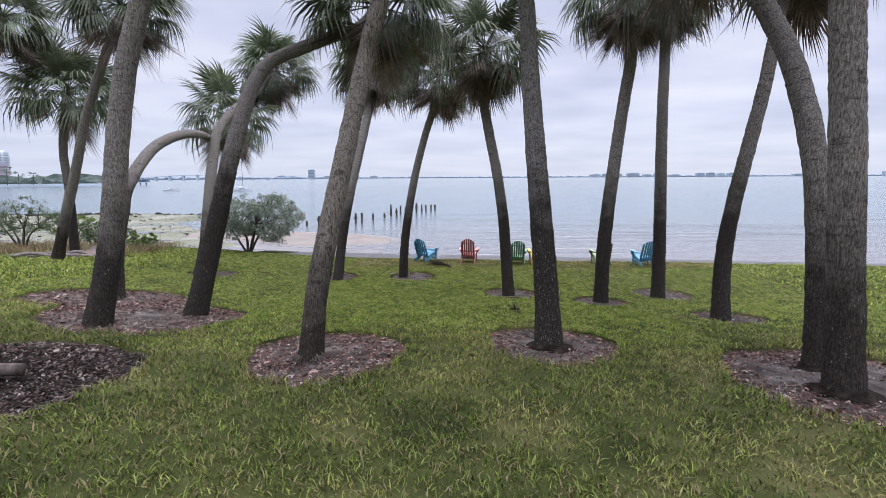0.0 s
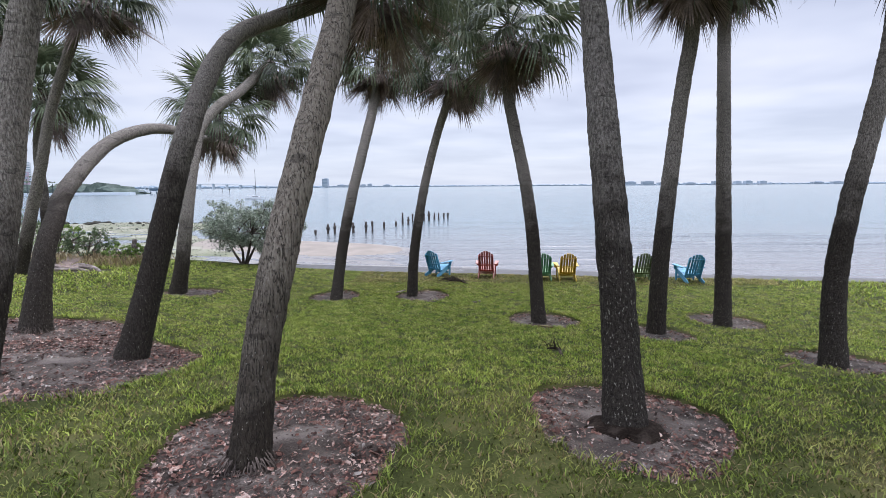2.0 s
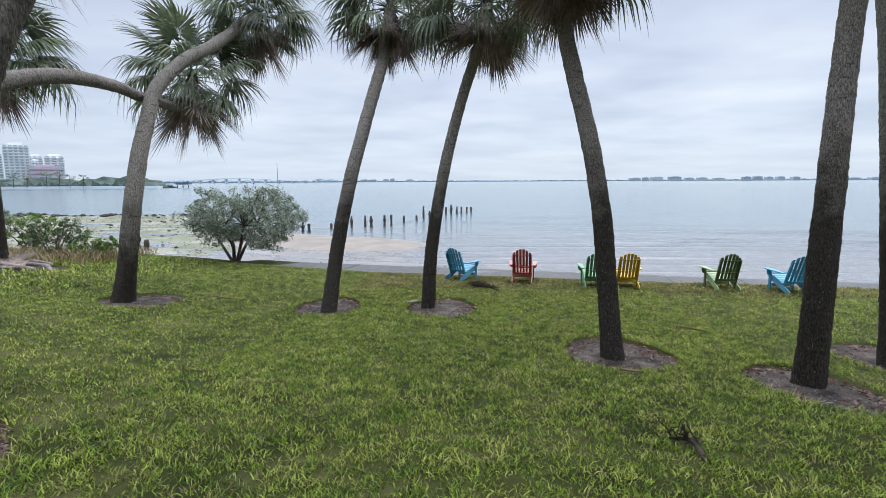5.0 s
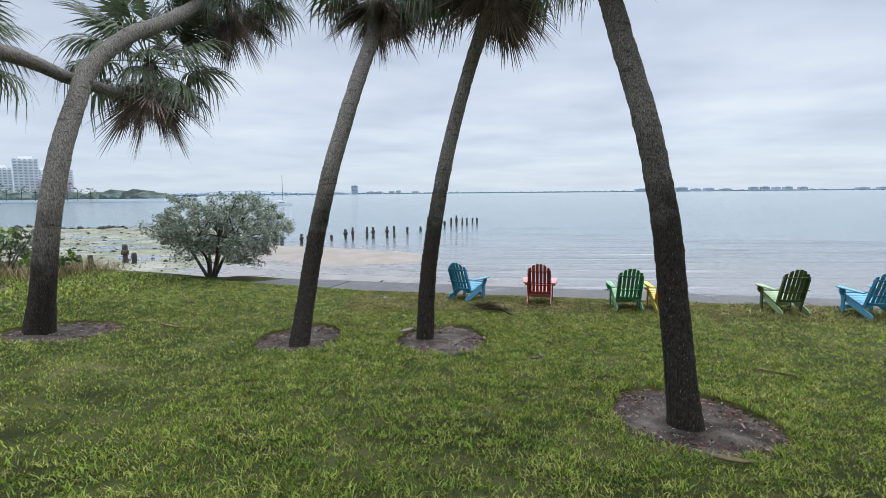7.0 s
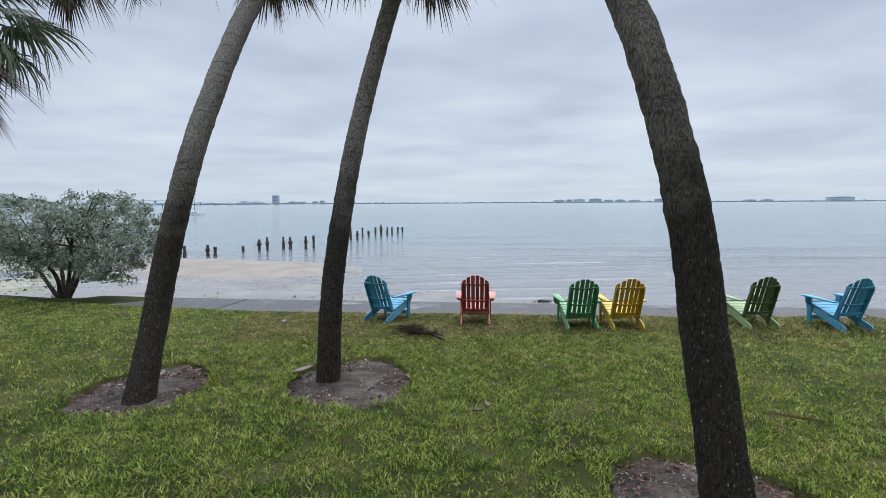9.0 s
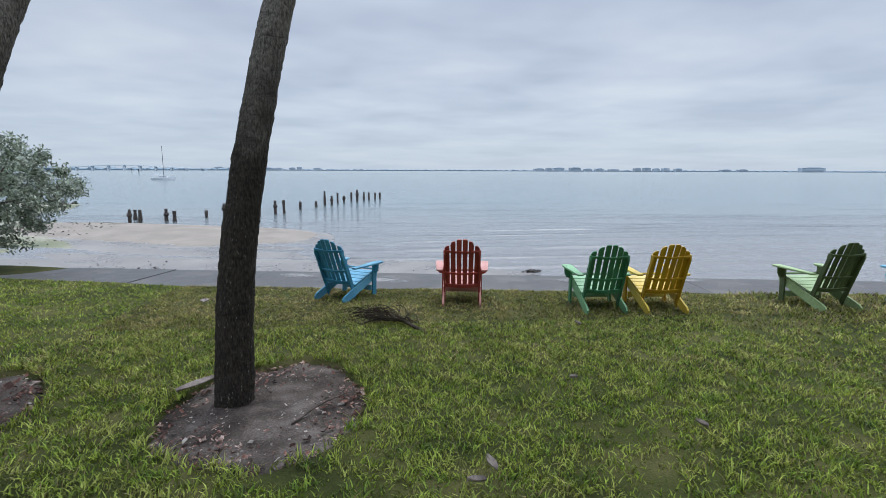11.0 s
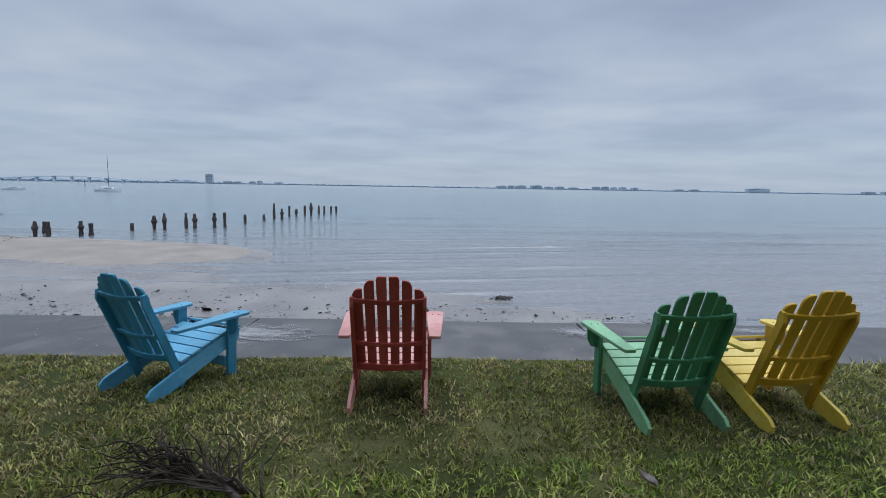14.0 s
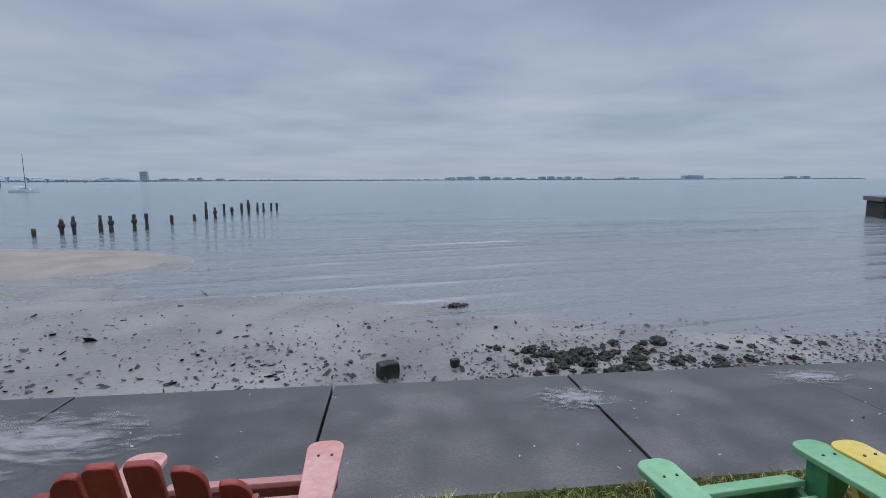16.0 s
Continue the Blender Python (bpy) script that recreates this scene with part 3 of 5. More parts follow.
ground = tagged(new("ground", mesh_of("ground", np.stack([GX.ravel(), GY.ravel(), GZ.ravel()], 1), gfaces, [LAWN, SAND, SHELL, DRY_SAND], gidx, True)),
                "sloping park lawn running down to a wet sand beach", "ground", kind="structure")


def on_land(x, y):
    return float(land_z(x, y - float(edge_y(x))))


# the bay: long low swells near the shore, a plain sheet farther out
wx, wy = np.array(strip(-60, 70, 150)), np.array(strip(27, 62, 260) + strip(62.4, 95, 60))
WX, WY = np.meshgrid(wx, wy)
wob = 1.6 * np.sin(WX * 0.06 + 0.6) + 0.9 * np.sin(WX * 0.17 + WY * 0.05) + 0.4 * np.sin(WX * 0.41)
s_line = WY + 0.10 * WX + wob
amp = (0.5 + 0.5 * np.sin(WX * 0.11 + 2.0 * np.sin(WY * 0.21))) * (0.5 + 0.5 * np.sin(WX * 0.05 + WY * 0.7))
swell = 0.07 * amp * np.exp(-(((s_line % 2.3) - 1.15) / 0.22) ** 2) * smooth(95, 60, WY)
swell += 0.10 * (0.35 + 0.65 * amp) * np.exp(-(((s_line % 6.1) - 3.0) / 0.28) ** 2) * smooth(34, 40, WY) * smooth(62, 50, WY)
swell *= smooth(60, 50, np.abs(WX - 5)) * smooth(27, 30, WY)
nw = len(wx)
WZ = SEA + swell
wverts = np.stack([WX.ravel(), WY.ravel(), WZ.ravel()], 1)
wf = np.array([(j * nw + i, j * nw + i + 1, (j + 1) * nw + i + 1, (j + 1) * nw + i) for j in range(len(wy) - 1) for i in range(nw - 1)])
outer = np.array([(-4500, 22, SEA), (-60, 22, SEA), (70, 22, SEA), (4500, 22, SEA), (-4500, 27, SEA), (-60, 27, SEA), (70, 27, SEA), (4500, 27, SEA),
                  (-4500, 95, SEA), (-60, 95, SEA), (70, 95, SEA), (4500, 95, SEA), (-4500, 4600, SEA), (-60, 4600, SEA), (70, 4600, SEA), (4500, 4600, SEA)])
o = len(wverts)
of = np.array([(0, 1, 5, 4), (1, 2, 6, 5), (2, 3, 7, 6), (4, 5, 9, 8), (6, 7, 11, 10), (8, 9, 13, 12), (9, 10, 14, 13), (10, 11, 15, 14)]) + o
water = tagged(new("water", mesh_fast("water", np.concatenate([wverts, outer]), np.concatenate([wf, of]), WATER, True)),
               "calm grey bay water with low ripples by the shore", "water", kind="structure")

# ---- seawall with its cap of concrete slabs ----
ang = -math.atan(0.167)
ux, uy = math.cos(ang), math.sin(ang)
pavement = tagged(new("pavement"), "wet grey concrete seawall cap in wide slabs", "pavement", kind="structure")


def wall_point(x_at, s, z):
    """A point by its x on the lawn's edge and its distance across the cap."""
    y = float(edge_y(x_at))
    return Vector((x_at - uy * s, y + ux * s, z))


def cap_slab(width):
    bm = slab([(0, 0), (width - 0.016, 0), (width - 0.016, 1.80), (0, 1.80)], 0.16, 0.008)
    me = bpy.data.meshes.new("slab")
    bm.to_mesh(me)
    me.materials.append(SLAB_TOP)
    return me


WALL_FROM, WALL_TO, SLAB = -8.72, 46.0, 2.0
slab_mesh = cap_slab(SLAB)
PITCH = -2.0


def cap_pose(x_at, lift):
    return Matrix.Translation(wall_point(x_at, 0.0, lift)) @ pose(0, 0, 0, PITCH, 0, math.degrees(ang))


n_slabs = int((WALL_TO - WALL_FROM) / (SLAB * ux))
for i in range(n_slabs):
    under("slab", slab_mesh, pavement, "", cap_pose(WALL_FROM + i * SLAB * ux, -1.80 + 0.004 * math.sin(i * 2.3)))
length = n_slabs * SLAB
bm = box(bmesh.new(), (length, 1.70, 0.10), Matrix.Translation((length / 2, 0.9, 0.03)))
ob = part("joint_filler", bm, GAP, pavement, "dark filler between the slabs")
ob.matrix_basis = cap_pose(WALL_FROM, -1.80)
bm = box(bmesh.new(), (length, 0.30, 2.2), Matrix.Translation((length / 2, 1.62, -1.06)))
ob = part("wall_face", bm, CONCRETE, pavement, "stained concrete face of the seawall")
ob.matrix_basis = cap_pose(WALL_FROM, -1.80)


# ---- palms ----
def frond_mesh(name, mat, petiole, fan, spread, count, droop, fold, seed):
    """A fan leaf: a stalk bending over, then narrow segments that spread, droop and split at the tips."""
    rnd = np.random.RandomState(seed)
    verts, faces = [], []
    k = 6
    for i in range(k + 1):
        t = i / k
        y, z = petiole * t, -0.16 * petiole * t * t
        w = 0.022 * (1 - 0.5 * t)
        verts += [(-w, y, z), (w, y, z), (0, y, z - w * 1.2)]
    for i in range(k):
        a = i * 3
        faces += [(a, a + 1, a + 4, a + 3), (a + 1, a + 2, a + 5, a + 4), (a + 2, a, a + 3, a + 5)]
    hub = np.array((0, petiole, -0.16 * petiole))
    for j in range(count):
        f = (j + 0.5) / count * 2 - 1
        a = f * spread + rnd.uniform(-0.03, 0.03)
        ln = fan * (1.0 - 0.33 * f * f) * rnd.uniform(0.78, 1.1)
        back = 0.34 * fan * (1 - abs(f))
        root = hub + np.array((0, back * 0.7, -0.10 * back))
        d = np.array((math.sin(a), math.cos(a), 0))
        side = np.array((math.cos(a), -math.sin(a), 0))
        half = fan * spread / count * 0.50
        dr = droop * rnd.uniform(0.6, 1.4)
        lift = fold * (abs(f) - 0.4)
        tw = rnd.uniform(-0.5, 0.5)
        base = len(verts)
        for t, w in ((0.0, 0.12), (0.42, 1.0), (0.72, 0.62), (1.0, 0.05)):
            p = root + d * ln * t * (1 - 0.28 * dr * t * t) + np.array((0, 0, lift * ln * t - dr * ln * t ** 2.6))
            s = side * half * w + np.array((0, 0, half * w * tw * t))
            verts += [tuple(p - s), tuple(p + s)]
        for q in range(3):
            b = base + q * 2
            faces.append((b, b + 1, b + 3, b + 2))
    me = mesh_of(name, verts, faces, mat)
    return me


LIVE = [frond_mesh("frond", FROND, 1.0, 0.95, 2.1, 34, d, f, 10 + i) for i, (d, f) in enumerate(((0.42, 0.22), (0.62, 0.15), (0.88, 0.10), (0.78, 0.2)))]
DEAD = [frond_mesh("dead_frond", FROND_DEAD, 0.45, 0.9, 0.34 + 0.22 * i, 22, 0.03, 0.05, 30 + i) for i in range(3)]


def palm(label, points, r0, r1, crown, size=1.0, live=40, dead=34, seed=0, sides=22, flare=1.18, low=-20, mound=0.0, fringe=0, bark=BARK, group="palms on the lawn"):
    """A sabal palm: a rough curved trunk through the points, leaf bases, fan fronds and a skirt of dry ones."""
    rnd = random.Random(seed * 17 + 3)
    x, y, z = points[0]
    tree = tagged(new("palm_tree"), label, "palm tree", group)
    foot = on_land(x, y) - SUNK
    tree.matrix_basis = pose(x, y, foot)
    here = Matrix.Translation((-x, -y, -foot))
    pts = [(x, y, on_land(x, y) - 0.12), *points[1:], crown]

    def radius(t):
        ft = max(0.0, 1 - t * 9)
        return r0 + (r1 - r0) * min(1, t * 1.6) ** 0.8 + r0 * (flare - 1) * ft * ft

    v, f, rise = tube(pts, radius, sides, 0.03, 0.011, seed, (9, 5))
    v = [tuple(here @ Vector(q)) for q in v]
    me = mesh_of("trunk", v, f, bark, None, True)
    at = me.attributes.new("rise", "FLOAT", "POINT")
    at.data.foreach_set("value", np.array(rise, dtype=np.float32))
    under("trunk", me, tree)
    # dark root mat round the foot
    mv, mf = [], []
    for q, (rr, hh) in enumerate(((r0 * 0.6, 0.16), (r0 * 1.1, 0.10), (r0 * 1.35, 0.05), (r0 * 1.6, 0.02), (r0 * 1.9, -0.06))):
        for k in range(24):
            a = 2 * math.pi * k / 24
            s = rr * (1 + 0.35 * noise.noise(Vector((math.cos(a) * 2.5 + seed, math.sin(a) * 2.5, q * 0.3))))
            px, py = s * math.cos(a), s * math.sin(a)
            mv.append((px, py, on_land(x + px, y + py) - SUNK - foot + hh * mound + 0.045))
    for q in range(4):
        for k in range(24):
            mf.append((q * 24 + k, (q + 1) * 24 + k, (q + 1) * 24 + (k + 1) % 24, q * 24 + (k + 1) % 24))
    if mound > 0:
        under("root_mat", mesh_of("root_mat", mv, mf, ROOT, None, True), tree, "dark mat of roots and soil")
    if fringe:
        # thin dead roots splaying from the foot
        limbs = []
        for k in range(fringe):
            a, q = rnd.uniform(0, 2 * math.pi), rnd.uniform(1.3, 1.75) * r0
            px, py = math.cos(a), math.sin(a)
            low_end = on_land(x + px * q, y + py * q) - SUNK - foot + 0.02
            limbs.append(tube([(px * r0 * 1.1, py * r0 * 1.1, rnd.uniform(0.06, 0.15)), (px * q * 0.9 + rnd.uniform(-0.02, 0.02), py * q * 0.9, low_end + 0.04), (px * q, py * q, low_end)], lambda t: 0.006 * (1 - 0.5 * t), 4, 0.06))
        v, f = join(limbs)
        under("root_fringe", mesh_of("root_fringe", v, f, WOOD, None, True), tree, "fringe of thin dead roots")
    c = here @ Vector(crown)
    # leaf bases under the crown
    bm = bmesh.new()
    for i in range(20):
        a, h = i * 2.4, -0.30 + i * 0.02
        m = Matrix.Translation(c) @ pose(0, 0, h, 0, 0, math.degrees(a)) @ pose(0, r1 * 0.9, 0, 35, 0, 0)
        box(bm, (0.05, 0.03, 0.22), m)
    part("leaf_base_collar", bm, BOOT, tree, "dry brown leaf bases")
    for i in range(live):
        e = 80 - (80 - low) * ((i + rnd.random()) / live) ** 0.9
        az = i * 137.5 + rnd.uniform(-15, 15)
        me = LIVE[0 if e > 45 else (1 if e > 0 else 2)] if rnd.random() < 0.8 else LIVE[3]
        s = size * rnd.uniform(0.85, 1.1)
        under("frond", me, tree, "", Matrix.Translation(c + Vector((0, 0, 0.1 * rnd.random()))) @ pose(0, 0, 0, 0, 0, az) @ pose(0, 0, 0, e, rnd.uniform(-22, 22), 0) @ Matrix.Scale(s, 4))
    for i in range(dead):
        e = -18 - 60 * rnd.random()
        az = i * 137.5 + 60 + rnd.uniform(-20, 20)
        s = size * rnd.uniform(0.6, 1.2) * (1.25 if dead < 60 else 1.05)
        under("dead_frond", DEAD[i % 3], tree, "", Matrix.Translation(c + Vector((0, 0, -0.15))) @ pose(0, 0, 0, 0, 0, az) @ pose(0, 0, 0, e, rnd.uniform(-30, 30), 0) @ Matrix.Scale(s, 4))
    return tree


palm("tall leaning palm with rough bark in a wide mulch bed", [(-5.07, 7.39, -0.45), (-4.92, 7.53, 0.42), (-4.87, 7.72, 1.29), (-4.87, 7.93, 2.16), (-4.82, 8.11, 3.02), (-4.66, 8.24, 3.89)], 0.174, 0.147, (-3.84, 8.81, 7.20), seed=1)
palm("slender palm leaning over, with a drooping crown", [(-12.66, 16.48, -0.90), (-12.12, 16.39, 0.60), (-11.56, 16.30, 2.10), (-11.05, 16.21, 3.60), (-10.25, 16.13, 5.30)], 0.17, 0.125, (-9.56, 16.11, 6.70), size=1.0, seed=2)
palm("bowed palm arching far over with its crown held low", [(-6.27, 9.55, -0.40), (-6.28, 9.83, 0.45), (-6.40, 10.29, 1.07), (-6.63, 10.91, 1.57), (-6.78, 12.21, 2.40), (-6.75, 13.47, 2.82), (-6.95, 15.00, 2.95), (-7.50, 16.60, 3.00), (-7.70, 18.20, 3.05), (-7.76, 19.00, 3.27)], 0.15, 0.105, (-7.90, 19.30, 3.90), size=0.98, seed=3, live=30, dead=34, flare=1.5, low=-25, fringe=140, bark=BARK_DARK)
palm("palm bending sharply over the lawn", [(-4.31, 8.73, -0.60), (-4.13, 8.94, 0.20), (-3.96, 9.09, 1.01), (-3.82, 9.28, 1.81), (-3.70, 9.61, 2.62), (-3.63, 10.18, 3.42), (-3.49, 10.82, 4.00), (-3.00, 11.29, 4.38), (-2.40, 11.57, 4.68), (-1.81, 11.76, 4.93)], 0.181, 0.128, (-1.40, 11.83, 5.35), seed=4, bark=BARK_DARK)
palm("palm that leans out near its top", [(-7.47, 15.40, -1.20), (-7.24, 15.32, -0.46), (-7.13, 15.35, 0.29), (-7.09, 15.50, 1.03), (-7.10, 15.77, 1.78), (-7.14, 16.17, 2.52), (-7.14, 16.56, 3.20), (-6.89, 17.23, 3.90), (-6.64, 18.02, 4.40)], 0.184, 0.135, (-6.37, 20.02, 5.70), seed=5, size=0.88, flare=1.3, low=-22)
palm("leaning palm with rough furrowed bark in a mulch ring", [(-1.52, 5.80, -0.35), (-1.46, 5.97, 0.37), (-1.33, 6.09, 1.08), (-1.20, 6.33, 1.80), (-1.09, 6.67, 2.51), (-0.97, 6.96, 3.23), (-0.75, 6.89, 3.95)], 0.130, 0.108, (-0.20, 7.43, 6.60), seed=6, sides=36, fringe=90, bark=BARK_FURROWED)
palm("slim palm curving to one side in a mulch ring", [(-3.39, 15.93, -1.50), (-3.33, 16.35, -0.54), (-3.21, 16.61, 0.42), (-3.05, 16.91, 1.39), (-2.88, 17.36, 2.35), (-2.75, 18.02, 3.31), (-2.68, 18.90, 4.27)], 0.149, 0.143, (-2.56, 19.30, 5.50), seed=7, size=0.92, live=34, dead=66, low=-20, bark=BARK_DARK)
palm("slim dark palm curving to one side in a mulch ring", [(-1.37, 16.57, -1.50), (-1.32, 16.65, -0.56), (-1.21, 16.80, 0.38), (-1.06, 17.03, 1.32), (-0.86, 17.28, 2.26), (-0.60, 17.40, 3.20), (-0.27, 17.16, 4.14)], 0.150, 0.116, (-0.13, 17.45, 4.95), seed=8, flare=1.05, size=0.92, live=34, dead=66, low=-20, bark=BARK_DARK)
palm("slim bowed palm with a heavy skirt of dry fronds", [(1.65, 12.97, -1.30), (1.59, 13.23, -0.27), (1.52, 13.46, 0.77), (1.40, 13.84, 1.80), (1.24, 14.35, 2.83), (1.10, 14.77, 3.87), (1.12, 14.68, 4.90)], 0.148, 0.129, (1.13, 14.67, 5.10), seed=9, mound=0.0, size=0.92, live=34, dead=66, low=-20, bark=BARK_DARK)
palm("straight stout palm with flecked bark in a mulch ring", [(1.41, 6.76, -0.50), (1.38, 6.91, 0.25), (1.32, 6.98, 1.00), (1.26, 7.08, 1.75), (1.22, 7.25, 2.50), (1.19, 7.44, 3.25), (1.15, 7.54, 4.01)], 0.175, 0.107, (0.94, 7.69, 6.90), seed=10, sides=36, mound=0.4, bark=BARK_FLECKED)
palm("tall palm with a slight bend", [(3.71, 12.02, -1.23), (3.72, 12.00, -0.06), (3.87, 12.21, 1.10), (4.09, 12.52, 2.27), (4.31, 12.79, 3.44), (4.47, 12.87, 4.60)], 0.164, 0.138, (4.41, 13.01, 6.00), seed=11, size=0.92, live=34, dead=66, low=-20, bark=BARK_DARK)
palm("tall straight palm in a mulch ring", [(5.53, 13.12, -1.40), (5.64, 13.45, -0.13), (5.72, 13.75, 1.15), (5.82, 14.09, 2.42), (5.98, 14.55, 3.70), (6.24, 15.20, 4.97)], 0.167, 0.140, (6.34, 15.57, 6.70), seed=12, size=0.92, live=34, dead=66, low=-20, bark=BARK_DARK)
palm("palm leaning outward in a mulch ring", [(5.16, 9.47, -0.90), (5.28, 9.73, 0.16), (5.47, 9.85, 1.22), (5.72, 9.94, 2.28), (6.03, 10.13, 3.34), (6.39, 10.51, 4.40)], 0.160, 0.115, (6.98, 11.12, 6.30), seed=13, bark=BARK_DARK)
palm("stout palm curving back over the lawn", [(4.39, 5.96, -0.50), (4.41, 6.10, 0.47), (4.37, 6.13, 1.13), (4.33, 6.22, 1.80), (4.33, 6.46, 2.44), (4.37, 6.92, 3.20), (4.34, 7.43, 3.90)], 0.14, 0.13, (3.90, 8.68, 6.00), seed=14, mound=0.4, sides=30)
palm("thick upright palm at the edge of the walk", [(4.01, 5.08, -0.45), (3.90, 5.08, 0.68), (3.82, 5.10, 1.77), (3.66, 5.10, 3.27)], 0.17, 0.135, (3.40, 5.20, 6.40), seed=15, mound=0.5, sides=30)
palm("dark palm with a full crown at the edge of the shore", [(-14.49, 19.79, -0.70), (-14.47, 19.80, 1.20), (-14.60, 19.90, 2.90)], 0.17, 0.14, (-14.35, 20.04, 4.90), size=1.15, live=44, dead=12, seed=16, low=-22, bark=BARK_DARK)
palm("palm at the far side of the lawn", [(-17.6, 17.8, -0.7), (-17.2, 18.2, 2.0), (-16.4, 18.6, 4.8)], 0.17, 0.14, (-15.4, 18.8, 7.3), seed=17, low=-22)


# ---- mulch beds ----
def chip_cloud(rnd, xs, ys, zs, size):
    """Thin curled flakes lying at all angles."""
    n = len(xs)
    a, tilt = rnd.uniform(0, 2 * np.pi, n), rnd.uniform(-0.5, 0.5, n)
    ln, wd = size * rnd.uniform(0.4, 1.35, n), size * rnd.uniform(0.3, 0.75, n)
    d = np.stack([np.cos(a), np.sin(a), tilt], 1)
    s = np.stack([-np.sin(a), np.cos(a), rnd.uniform(-0.5, 0.5, n)], 1)
    c = np.stack([xs, ys, zs + 0.006], 1)
    up = np.array((0, 0, 1.0)) * (wd * 0.35)[:, None]
    p = [c - d * ln[:, None] / 2 - s * wd[:, None] * 0.3, c + d * ln[:, None] / 2 - s * wd[:, None] * 0.3, c + d * ln[:, None] * 0.45 + s * wd[:, None] * 0.4, c - d * ln[:, None] * 0.4 + s * wd[:, None] * 0.5]
    p[2], p[3] = p[2] + up, p[3] + up
    v = np.stack(p, 1).reshape(-1, 3)
    return v, np.arange(n * 4).reshape(-1, 4)


for i, (cx, cy, rx, ry) in enumerate(BEDS):
    rnd = np.random.RandomState(100 + i)
    bed = tagged(new("mulch_bed"), "round sunken bed of grey sandy soil strewn with bark chips", "mulch bed", "mulch beds round the palms")
    bed.matrix_basis = pose(cx, cy, 0)
    rings, spokes = 14, 64
    v, f = [(0, 0, on_land(cx, cy) - SUNK + 0.035)], []
    for q in range(1, rings + 1):
        for k in range(spokes):
            a = 2 * math.pi * k / spokes
            rr = float(bed_rim(i, a)) * q / rings
            x, y = rx * rr * math.cos(a), ry * rr * math.sin(a)
            h = 0.02 * (1 - q / rings) + 0.016 * noise.noise(Vector((x * 5 + i, y * 5, 0))) + 0.008 * noise.noise(Vector((x * 17 + i, y * 17, 0))) + 0.018
            v.append((x, y, on_land(cx + x, cy + y) - SUNK + h))
    for k in range(spokes):
        f.append((0, 1 + k, 1 + (k + 1) % spokes))
        for q in range(rings - 1):
            a, b = 1 + q * spokes, 1 + (q + 1) * spokes
            f.append((a + k, b + k, b + (k + 1) % spokes, a + (k + 1) % spokes))
    under("soil", mesh_of("soil", v, f, ROOT if i == 12 else MULCH, None, True), bed)
    # chips gather along the rim, and leave the middle half bare
    leafy_bed = i in (0, 1, 9, 10, 11, 12)
    n = int((7500 if i == 12 else 5200 if leafy_bed else 2600) * rx * ry) if cx > -8 else int(500 * rx * ry)
    q, a = rnd.uniform(0.001 if leafy_bed else 0.04, 0.985, n) ** (0.36 if leafy_bed else 0.3), rnd.uniform(0, 2 * np.pi, n)
    keep = rnd.uniform(0, 1, n) < np.clip(0.35 + 0.5 * np.sin(3 * a + 2 * i) * np.sin(5 * q + i) + 0.9 * (q - 0.45), 0.75 if i == 0 else 0.5 if i in (9, 10, 12) else 0.12, 1)
    q, a = q[keep] * bed_rim(i, a[keep]), a[keep]
    xs, ys = rx * q * np.cos(a), ry * q * np.sin(a)
    zs = land_z(cx + xs, cy + ys - edge_y(cx + xs)) - SUNK + 0.02 * (1 - q) + 0.026
    cv, cf = chip_cloud(rnd, xs, ys, zs, 0.027 * np.exp(rnd.normal(0, 0.35, len(xs))))
    tagged(under("mulch_litter", mesh_fast("mulch_litter", cv, cf, CHIP_DARK if i == 12 else CHIP), bed), kind="stuff")
    n = int((200 if i == 12 else 700) * rx * ry)
    q, a = rnd.uniform(0.02, 0.98, n) ** 0.5, rnd.uniform(0, 2 * np.pi, n)
    xs, ys = rx * q * np.cos(a), ry * q * np.sin(a)
    cv, cf = chip_cloud(rnd, xs, ys, land_z(cx + xs, cy + ys - edge_y(cx + xs)) - SUNK + 0.02 * (1 - q) + 0.024, 0.014 * np.exp(rnd.normal(0, 0.45, n)))
    tagged(under("shell_gravel", mesh_fast("shell_gravel", cv, cf, SHELL_BIT), bed, "pale bits of shell and gravel"), kind="stuff")


# ---- painted garden chairs ----
def board(outline, thickness, m, bevel=0.004):
    bm = slab(outline, thickness, bevel)
    bmesh.ops.transform(bm, matrix=m, verts=bm.verts)
    return bm


def rounded_end(w0, w1, ln, r_start, r_end, n=8):
    """The outline of a board along y, with rounded corners at either end."""
    out = []
    for (cx, cy, r, a0) in ((w0 / 2, 0, r_start, -90), (w1 / 2, ln, r_end, 0), (-w1 / 2, ln, r_end, 90), (-w0 / 2, 0, r_start, 180)):
        sx, sy = (1 if cx > 0 else -1), (1 if cy == 0 else -1)
        ox, oy = cx - sx * r, cy + sy * r
        for k in range(n + 1):
            a = radians(a0 + 90 * k / n)
            out.append((ox + r * math.cos(a), oy + r * math.sin(a)))
    return out


def slat_outline(w0, w1, ln, rl, rr, n=7):
    """A back slat: straight foot, and a top rounded more on one side."""
    out = [(-w0 / 2, 0), (w0 / 2, 0)]
    for k in range(n + 1):
        a = radians(90 * k / n)
        out.append((w1 / 2 - rr + rr * math.cos(a), ln - rr * 1.3 + rr * 1.3 * math.sin(a)))
    for k in range(n + 1):
        a = radians(90 + 90 * k / n)
        out.append((-w1 / 2 + rl + rl * math.cos(a), ln - rl * 1.3 + rl * 1.3 * math.sin(a)))
    return out


